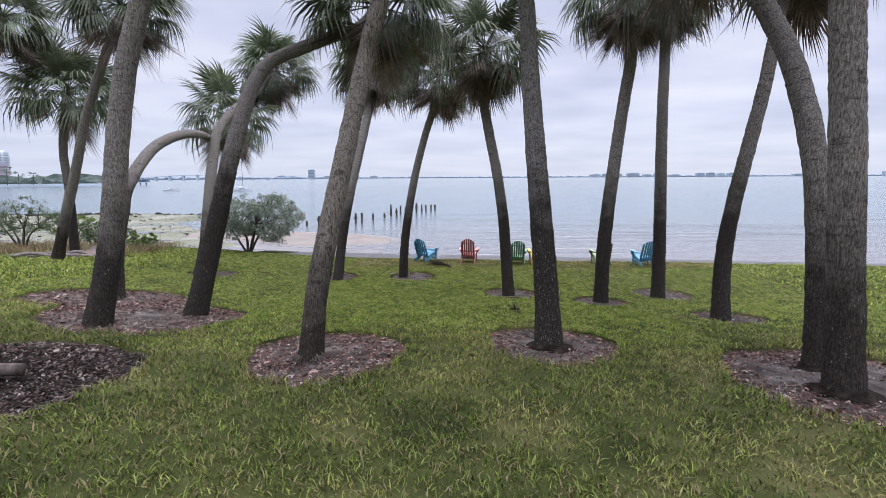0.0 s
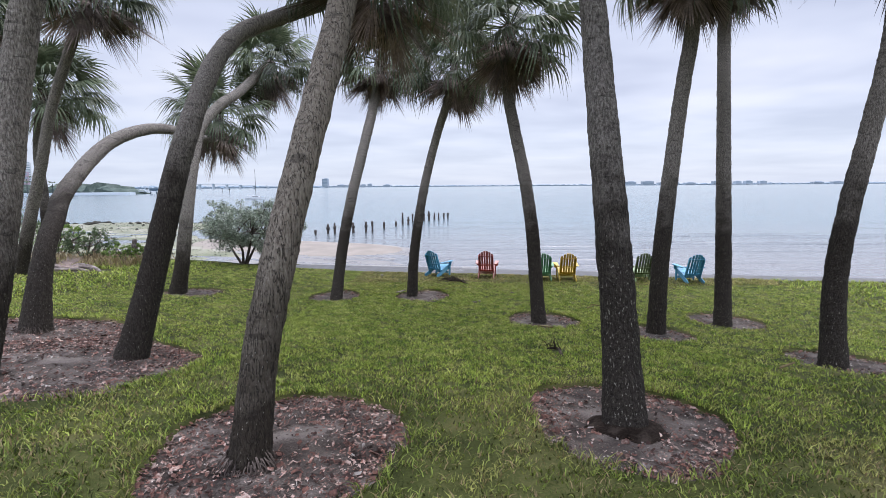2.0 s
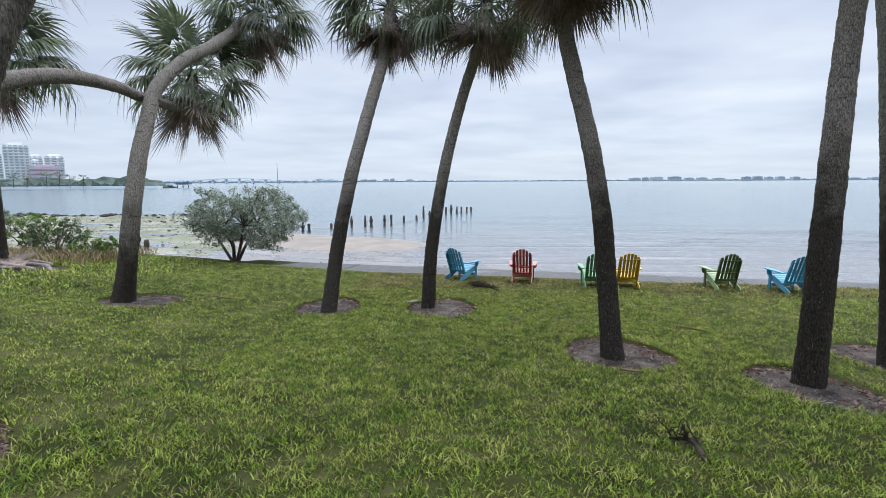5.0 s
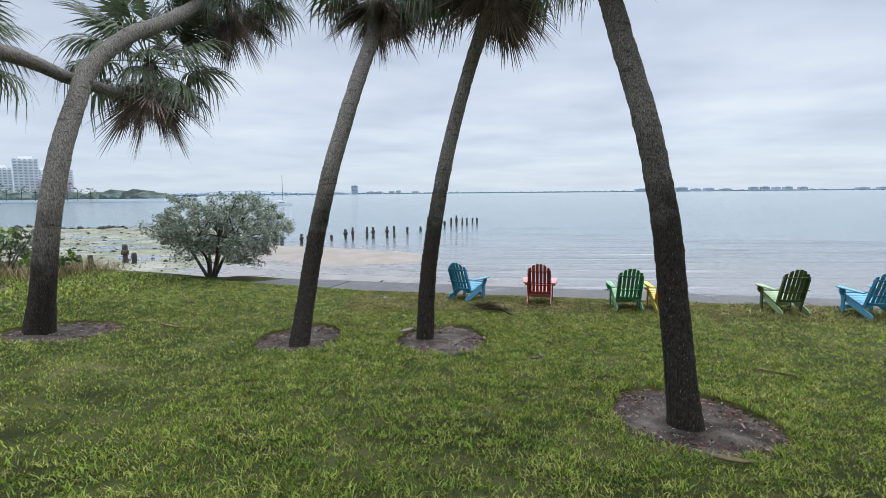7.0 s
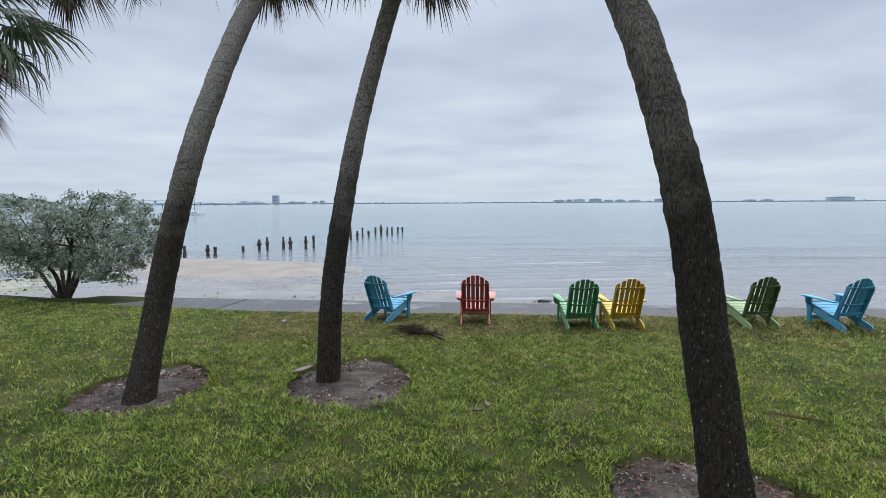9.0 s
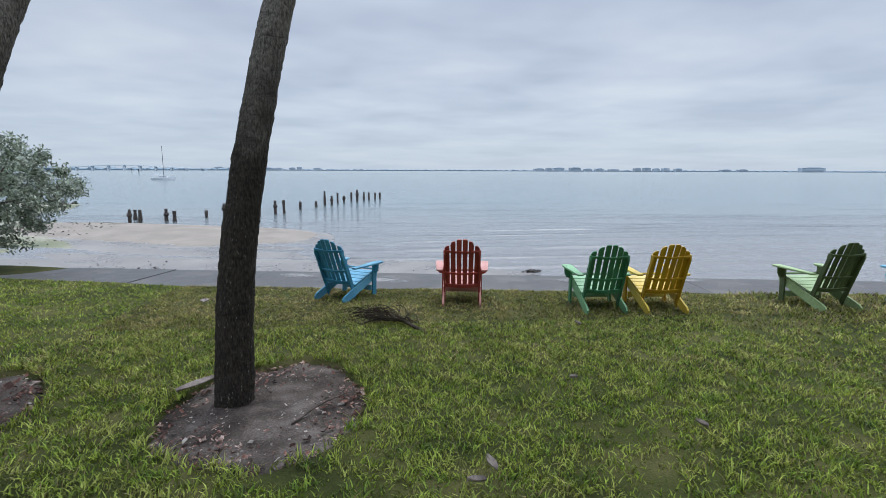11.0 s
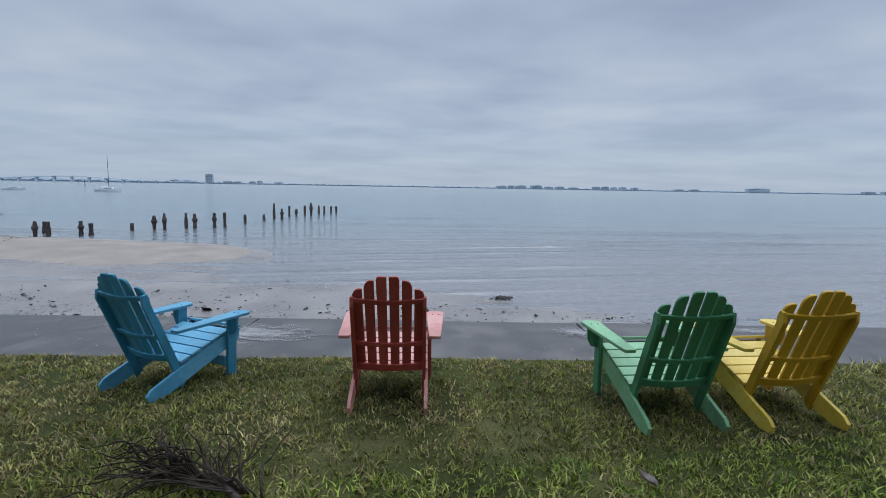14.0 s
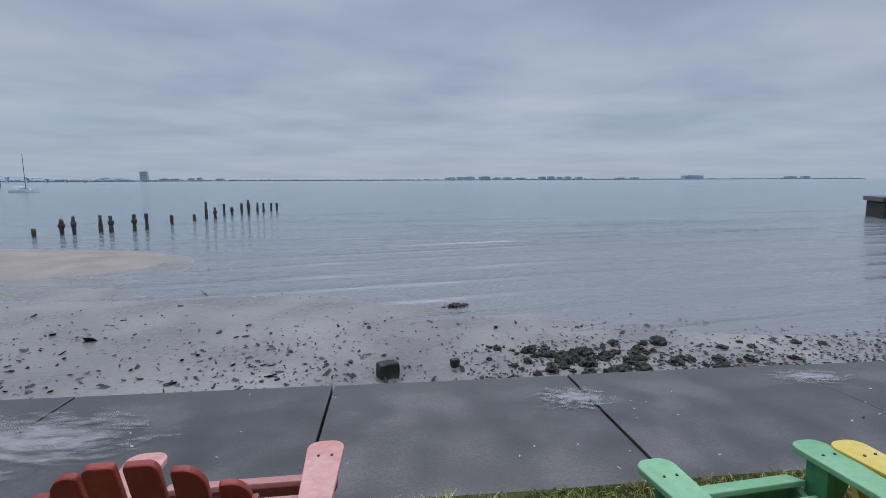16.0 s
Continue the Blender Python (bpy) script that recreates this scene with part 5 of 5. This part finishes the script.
rr = np.random.RandomState(5)
n = 14000
px = rr.uniform(-22, 26, n)
ps = 4.0 + np.abs(rr.normal(0, 3.4, n))
keep = (np.sin(px * 0.9 + 1.3 * np.sin(ps)) + rr.uniform(-1.2, 1.2, n)) > -0.2
px, ps = px[keep], ps[keep]
py = ps + edge_y(px)
pz = beach_z(px, ps)
v, f = chip_cloud(rr, px, py, pz, 0.06 * np.exp(rr.normal(0, 0.55, len(px))))
tagged(new("beach_wrack", mesh_fast("beach_wrack", v, f, WEED)), "scattered bits of dark seaweed and shell on wet sand", "seaweed", kind="stuff")
n = 5000
px, ps = rr.uniform(4, 24, n), 5.2 + np.abs(rr.normal(0, 1.3, n))
py = ps + edge_y(px)
v, f = chip_cloud(rr, px, py, beach_z(px, ps), 0.07)
tagged(new("weed_bank", mesh_fast("weed_bank", v, f, WEED)), "bank of dark weed and rubble on the beach", "seaweed", kind="stuff")
n = 9000
px, ps = rr.uniform(-75, -18, n), rr.uniform(6, 56, n)
py = ps + edge_y(px)
keep = beach_z(px, ps) > SEA - 0.02
v, f = chip_cloud(rr, px[keep], py[keep], beach_z(px, ps)[keep], 0.14)
tagged(new("oyster_rubble", mesh_fast("oyster_rubble", v, f, WEED)), "flat of oyster shell and weed bared by the tide", "shells", kind="stuff")
clump = tagged(new("seaweed_clump"), "small clump of dark seaweed on the wet sand", "seaweed")
clump.matrix_basis = pose(5.35, 31.6, on_land(5.35, 31.6))
n = 60
v, f = chip_cloud(rr, rr.normal(0, 0.16, n), rr.normal(0, 0.08, n), np.abs(rr.normal(0.02, 0.02, n)), 0.14)
under("fronds", mesh_fast("fronds", v, f, WEED), clump)
# scuffed pale scale on some of the slabs
for x_at, s, w, d, turn in ((-0.75, 1.05, 2.1, 1.2, 12), (3.0, 1.3, 0.75, 0.6, -20), (-2.1, 1.35, 1.1, 0.7, 30), (5.1, 1.5, 0.9, 0.45, 0)):
    v = [(x, y, 0) for y in (-1, -0.33, 0.33, 1) for x in (-1, -0.33, 0.33, 1)]
    f = [(k * 4 + q, k * 4 + q + 1, k * 4 + q + 5, k * 4 + q + 4) for k in range(3) for q in range(3)]
    p = wall_point(x_at, s, 0)
    under("pale_scale", mesh_of("pale_scale", v, f, SCALE), pavement, "scuffed pale lime scale on the concrete",
          Matrix.Translation((p.x, p.y, -1.80 + 0.168 - s * math.sin(radians(2)))) @ pose(0, 0, 0, PITCH, 0, math.degrees(ang)) @ Matrix.Diagonal((w / 2, d / 2, 1, 1)))
# pale droppings on the cap
n = 130
cxs, css = rr.uniform(-6, 12, n), rr.uniform(0.2, 1.75, n)
pts = np.array([wall_point(a, b, 0) for a, b in zip(cxs, css)])
v, f = chip_cloud(rr, pts[:, 0], pts[:, 1], -1.80 + 0.16 - css * math.sin(radians(2)) - 0.001, 0.02)
tagged(under("lime_flecks", mesh_fast("lime_flecks", v, f, LICHEN), pavement, "pale flecks on the concrete"), kind="stuff")


# ---- boats ----
def boat(label, x, y, ln, turn, mast):
    b = tagged(new("sailboat" if mast else "motorboat"), label, "boat")
    b.matrix_basis = pose(x, y, SEA, 0, 0, turn)
    v, f = [], []
    n = 12
    for i in range(n + 1):
        t = i / n
        w = ln * 0.14 * (1 - t ** 3) + 0.02
        X = (t - 0.5) * ln
        h = ln * (0.09 + 0.04 * t * t)
        v += [(X, -w, h), (X, -w * 0.8, 0.0), (X, 0, -0.2), (X, w * 0.8, 0.0), (X, w, h)]
    for i in range(n):
        for k in range(4):
            a = i * 5 + k
            f.append((a, a + 5, a + 6, a + 1))
        f.append((i * 5 + 4, i * 5 + 9, i * 5 + 5, i * 5))
    f += [(0, 1, 2, 3, 4), tuple(n * 5 + k for k in (4, 3, 2, 1, 0))]
    under("hull", mesh_of("hull", v, f, HULL), b, "white hull")
    part("cabin", box(bmesh.new(), (ln * 0.4, ln * 0.18, ln * 0.07), Matrix.Translation((0, 0, ln * 0.14)), 0.05), HULL, b)
    part("stripe", box(bmesh.new(), (ln * 0.3, ln * 0.185, ln * 0.025), Matrix.Translation((0, 0, ln * 0.145))), DARK, b, "dark cabin windows")
    if mast:
        v, f, _ = tube([(0.3, 0, 0.5), (0.3, 0, mast * 0.5), (0.3, 0, mast)], lambda t: 0.10 - 0.03 * t, 6, 1.0)
        under("mast", mesh_of("mast", v, f, DARK), b, "tall bare mast")
        v, f, _ = tube([(0.3, 0, 1.8), (-ln * 0.4, 0, 1.75)], lambda t: 0.12, 6, 1.0)
        under("boom", mesh_of("boom", v, f, HULL), b)


boat("white sailboat at anchor with its sails down", -85.5, 214, 8.0, 8, 12.5)
boat("small white motorboat at anchor", -118, 219, 6.5, 25, 0)
for i, (x, y, h) in enumerate(((-190, 420, 5), (-262, 560, 5), (-330, 560, 5))):
    mk = tagged(new("channel_marker"), "thin post marking the channel", "marker", "channel markers")
    mk.matrix_basis = pose(x, y, SEA - 1)
    v, f, _ = tube([(0, 0, 0), (0, 0, h / 2), (0, 0, h)], lambda t: 0.25, 6, 2)
    under("post", mesh_of("post", v, f, DARK), mk)
    part("board", box(bmesh.new(), (1.0, 0.15, 1.0), Matrix.Translation((0, -0.3, h - 0.6))), DARK, mk)

block = tagged(new("jetty"), "stone jetty head standing in the water", "jetty")
block.matrix_basis = pose(58.3, 48.6, SEA - 0.6, 0, 0, -40)
part("base", box(bmesh.new(), (14, 5, 2.1), Matrix.Translation((0, 0, 1.05)), 0.15), ROCK, block)
part("cap", box(bmesh.new(), (14.5, 5.5, 0.45), Matrix.Translation((0, 0, 2.3)), 0.1), CONCRETE, block, "pale cap")


# ---- far shores ----
def band(name, label, pts, low, high, depth, mat, seed, step):
    """A wooded shore: a lumpy ridge of tree tops with thickness."""
    rnd = np.random.RandomState(seed)
    c = spline([(x, y, SEA) for x, y in pts], step)
    v, f = [], []
    h = low
    for i, p in enumerate(c):
        q = noise.fractal(Vector((i * 0.37 + seed, 0, 0)), 0.7, 2.0, 4)
        h = low + (high - low) * max(0, min(1, 0.45 + 0.8 * q))
        h *= 0.75 + 0.5 * rnd.rand()
        h *= min(1, i / 6, (len(c) - 1 - i) / 6) * 0.9 + 0.1
        v += [(p[0], p[1], SEA - 1), (p[0], p[1], SEA + h * 0.7), (p[0], p[1] + depth * 0.3, SEA + h), (p[0], p[1] + depth, SEA + h * 0.8), (p[0], p[1] + depth, SEA - 1)]
    for i in range(len(c) - 1):
        for k in range(4):
            a = i * 5 + k
            f.append((a, a + 5, a + 6, a + 1))
    return tagged(new(name, mesh_of(name, v, f, mat)), label, "shore", kind="structure")


band("backdrop_shore_1", "hazy wooded shore across the bay", [(-1500, 2900), (-900, 2980), (-300, 3020), (300, 3000)], 5, 11, 60, HAZED_TREES, 3, 8)
band("backdrop_shore_2", "hazy wooded shore across the bay", [(250, 3000), (900, 3030), (1700, 3000), (2600, 3000), (4000, 2800)], 5, 11, 60, HAZED_TREES, 9, 8)
band("backdrop_shore_3", "low wooded shore beyond the bridge", [(-2600, 2300), (-1700, 2200), (-1100, 2100), (-700, 2600)], 5, 14, 60, HAZED_TREES, 14, 8)


def far_building(x, y, w, d, h, floors=0):
    b = tagged(new("far_building"), "pale building across the bay", "building", "buildings across the bay")
    b.matrix_basis = pose(x, y, SEA + 1)
    part("wall", box(bmesh.new(), (w, d, h), Matrix.Translation((0, 0, h / 2))), HAZED_WALL, b)
    part("roof", box(bmesh.new(), (w * 0.5, d * 0.5, 3), Matrix.Translation((w * 0.1, 0, h + 1.5))), HAZED_WALL, b)
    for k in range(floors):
        part("window_band", box(bmesh.new(), (w * 0.9, 1.0, h / floors * 0.35), Matrix.Translation((0, -d / 2, h * (k + 0.5) / floors))), HAZED_TREES, b)


far_building(-784, 2990, 34, 30, 50, 6)
rnd = random.Random(21)
for x, w, h in ((-900, 60, 14), (-960, 40, 18), (-560, 30, 16), (-520, 24, 20), (-420, 40, 14), (-640, 50, 13), (-690, 40, 15),
                (870, 60, 17), (930, 30, 20), (990, 65, 22), (1090, 65, 24), (1170, 45, 16), (1240, 50, 18), (1330, 60, 14), (1480, 40, 22), (1540, 40, 24), (1600, 35, 20), (1660, 40, 22), (1740, 40, 20),
                (2050, 60, 14), (2160, 60, 15), (2627, 165, 30), (3400, 90, 20), (3540, 60, 22)):
    far_building(x, 2985 if x < 2700 else 2900, w, 30, h * 0.88, 3 if h > 15 else 2)

# the wooded point with its towers
band("backdrop_point", "wooded point with palms and a seawall", [(-520, 330), (-420, 350), (-330, 385), (-268, 398)], 2.5, 9, 40, MID_TREES, 31, 1.5)
bm = box(bmesh.new(), (290, 12, 2.4), Matrix.Translation((-395, 356, SEA + 0.6)) @ pose(0, 0, 0, 0, 0, 15))
me = bpy.data.meshes.new("backdrop_point_wall")
bm.to_mesh(me)
me.materials.append(HAZED_BRIDGE)
tagged(new("backdrop_point_wall", me), "low seawall along the wooded point", "seawall", kind="structure")


def tower(label, x, y, w, d, h, turn, mat, floors, bays):
    b = tagged(new("apartment_tower"), label, "building", "towers on the point")
    b.matrix_basis = pose(x, y, SEA + 1, 0, 0, turn)
    part("wall", box(bmesh.new(), (w, d, h), Matrix.Translation((0, 0, h / 2))), mat, b)
    part("roof", box(bmesh.new(), (w * 0.55, d * 0.6, h * 0.07), Matrix.Translation((0, 0, h * 1.03))), mat, b)
    for i in range(floors):
        z = h * (i + 0.55) / floors
        for k in range(bays):
            xx = w * ((k + 0.5) / bays - 0.5)
            part("window", box(bmesh.new(), (w / bays * 0.62, 0.5, h / floors * 0.5), Matrix.Translation((xx, -d / 2 - 0.1, z))), TOWER_GLASS, b)
        part("balcony", box(bmesh.new(), (w * 0.98, 1.4, 0.5), Matrix.Translation((0, -d / 2 - 0.6, z - h / floors * 0.4))), mat, b)


tower("pale apartment tower with rows of balconies", -477, 500, 21, 20, 42, 44, TOWER, 15, 5)
tower("white apartment tower with rows of balconies", -512, 505, 20, 20, 34, 46, TOWER, 13, 5)
tower("grey-blue tower behind the others", -513, 560, 6, 16, 29, 43, TOWER, 10, 2)
tower("broad pink stucco building", -455, 510, 27, 24, 21, 41, PINK, 5, 4)
tower("white slab tower with banded windows", -549, 600, 15, 16, 36, 41, TOWER, 13, 3)
tower("white slab tower with banded windows", -524, 600, 20, 16, 36, 40, TOWER, 13, 3)

# the road bridge and a fishing pier in front of it
bridge = tagged(new("road_bridge"), "long pale road bridge rising over the channel", "bridge")
bridge.matrix_basis = pose(0, 1500, SEA)


def deck_z(x):
    return 4 + 10 * math.exp(-(((x + 735) / 140) ** 2))


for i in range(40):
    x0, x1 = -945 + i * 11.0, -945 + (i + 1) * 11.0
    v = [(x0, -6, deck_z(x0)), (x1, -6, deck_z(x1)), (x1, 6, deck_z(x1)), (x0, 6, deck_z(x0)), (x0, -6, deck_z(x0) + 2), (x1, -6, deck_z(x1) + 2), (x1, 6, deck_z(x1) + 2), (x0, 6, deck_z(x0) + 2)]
    under("deck", mesh_of("deck", v, [(0, 1, 2, 3), (4, 7, 6, 5), (0, 4, 5, 1), (2, 6, 7, 3), (1, 5, 6, 2), (0, 3, 7, 4)], HAZED_BRIDGE), bridge)
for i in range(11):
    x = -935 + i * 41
    part("pier", box(bmesh.new(), (5, 8, deck_z(x) + 1), Matrix.Translation((x, 0, deck_z(x) / 2))), HAZED_BRIDGE, bridge)
pier = tagged(new("fishing_pier"), "long low pier with a dark shed at its end", "pier")
pier.matrix_basis = pose(-285, 430, SEA)
part("deck", box(bmesh.new(), (70, 5, 0.8), Matrix.Translation((0, 0, 2.4))), HAZED_BRIDGE, pier)
part("shed", box(bmesh.new(), (11, 5, 1.9), Matrix.Translation((28, 0, 3.6))), TEAL, pier, "dark blue shed")
for i in range(14):
    part("pier_post", box(bmesh.new(), (0.6, 0.6, 3.4), Matrix.Translation((-33 + i * 5, 0, 0.9))), TEAL, pier)
rnd = random.Random(4)
for i in range(14):
    x, y = -300 - i * 9 + rnd.uniform(-3, 3), 372 - i * 2.4
    t = tagged(new("far_palm"), "palm on the wooded point", "palm tree", "palms on the point")
    t.matrix_basis = pose(x, y, SEA + 1)
    h = rnd.uniform(7, 12)
    v, f, _ = tube([(0, 0, 0), (0.2, 0, h / 2), (0.5, 0, h)], lambda q: 0.25, 5, 3)
    under("trunk", mesh_of("trunk", v, f, DARK), t)
    for k in range(9):
        under("frond", LIVE[k % 3], t, "", Matrix.Translation((0.5, 0, h)) @ pose(0, 0, 0, 0, 0, k * 40) @ pose(0, 0, 0, rnd.uniform(-40, 60), 0, 0) @ Matrix.Scale(2.1, 4))


# ---- grass ----
def patchy(x, y, size, seed):
    """Smooth random values, about -0.5 to 0.5, that change over a given length."""
    table = np.random.RandomState(seed).uniform(-0.5, 0.5, (512, 512))
    u, v = x / size + 1000.0, y / size + 1000.0
    i, j = np.floor(u).astype(int), np.floor(v).astype(int)
    a, b = u - i, v - j
    a, b = a * a * (3 - 2 * a), b * b * (3 - 2 * b)
    at = lambda p, q: table[p % 512, q % 512]
    return (at(i, j) * (1 - a) + at(i + 1, j) * a) * (1 - b) + (at(i, j + 1) * (1 - a) + at(i + 1, j + 1) * a) * b


def lawn_patch(rnd, x0, x1, y0, y1, per_m2, height, width, fade=None):
    n = int((x1 - x0) * (y1 - y0) * per_m2)
    x, y = rnd.uniform(x0, x1, n), rnd.uniform(y0, y1, n)
    tuft = 0.55 * patchy(x, y, 0.085, 1) + 0.4 * patchy(x, y, 0.03, 2) + 0.22 * patchy(x, y, 0.24, 4) + 0.10 * patchy(x, y, 0.9, 3)
    keep = (y < edge_y(x) + 0.03) & ~in_bed(x, y, -0.02) & (rnd.uniform(-0.22, 0.22, n) < tuft + 0.07)
    if fade:
        keep &= rnd.uniform(0, 1, n) < smooth(*fade, y + 1.6 * patchy(x, y, 0.7, 5) + 0.8 * patchy(x, y, 2.2, 6))
    tuft = tuft[keep]
    x, y = x[keep], y[keep]
    # longer where the mower does not reach, along the beds
    tall = np.where(in_bed(x, y, 0.09), 1.5, 1.0) * np.clip(1.0 + 1.1 * tuft, 0.55, 1.8)
    return blades(rnd, x, y, lawn_z(x, y) - 0.004, height * tall, width, 1.1)


rnd = np.random.RandomState(42)


def grass_field(sets, mat, label):
    vv, ff, o = [], [], 0
    for v, f in sets:
        vv.append(v)
        ff.append(f + o)
        o += len(v)
    tagged(new("grass", mesh_fast("grass", np.concatenate(vv), np.concatenate(ff), mat)), label, "grass", kind="stuff")


grass_field([lawn_patch(rnd, -9.0, 9.0, 0.6, 9.8, 2600, 0.039, 0.0095, (9.4, 5.6)),
             lawn_patch(rnd, -10.0, 10.0, -5.0, 0.6, 420, 0.06, 0.018)], GRASS_SHADED, "thin olive-green lawn grass with yellowed blades, darkened for palm shade")
grass_field([lawn_patch(rnd, -3.6, 4.0, 4.0, 18.5, 4300, 0.036, 0.0092, (5.6, 9.4)),
             lawn_patch(rnd, -9.0, -3.6, 4.0, 22.6, 2000, 0.031, 0.0108, (5.6, 9.4)),
             lawn_patch(rnd, 4.0, 10.0, 4.0, 17.9, 2000, 0.031, 0.0108, (5.6, 9.4)),
             lawn_patch(rnd, -18.0, -9.0, 6.0, 23.4, 420, 0.065, 0.026),
             lawn_patch(rnd, 10.0, 22.0, 8.0, 19.0, 360, 0.065, 0.028)], GRASS, "coarse mown green lawn grass with yellowed blades")
grass_field([lawn_patch(rnd, -3.6, 5.0, 18.5, 21.4, 5600, 0.030, 0.0092),
             lawn_patch(rnd, -3.6, 6.5, 16.2, 18.5, 1700, 0.036, 0.011, (16.2, 18.2)),
             lawn_patch(rnd, 5.0, 10.0, 17.9, 20.2, 1600, 0.055, 0.0125)], GRASS_WORN, "worn patchy grass in front of the seawall")
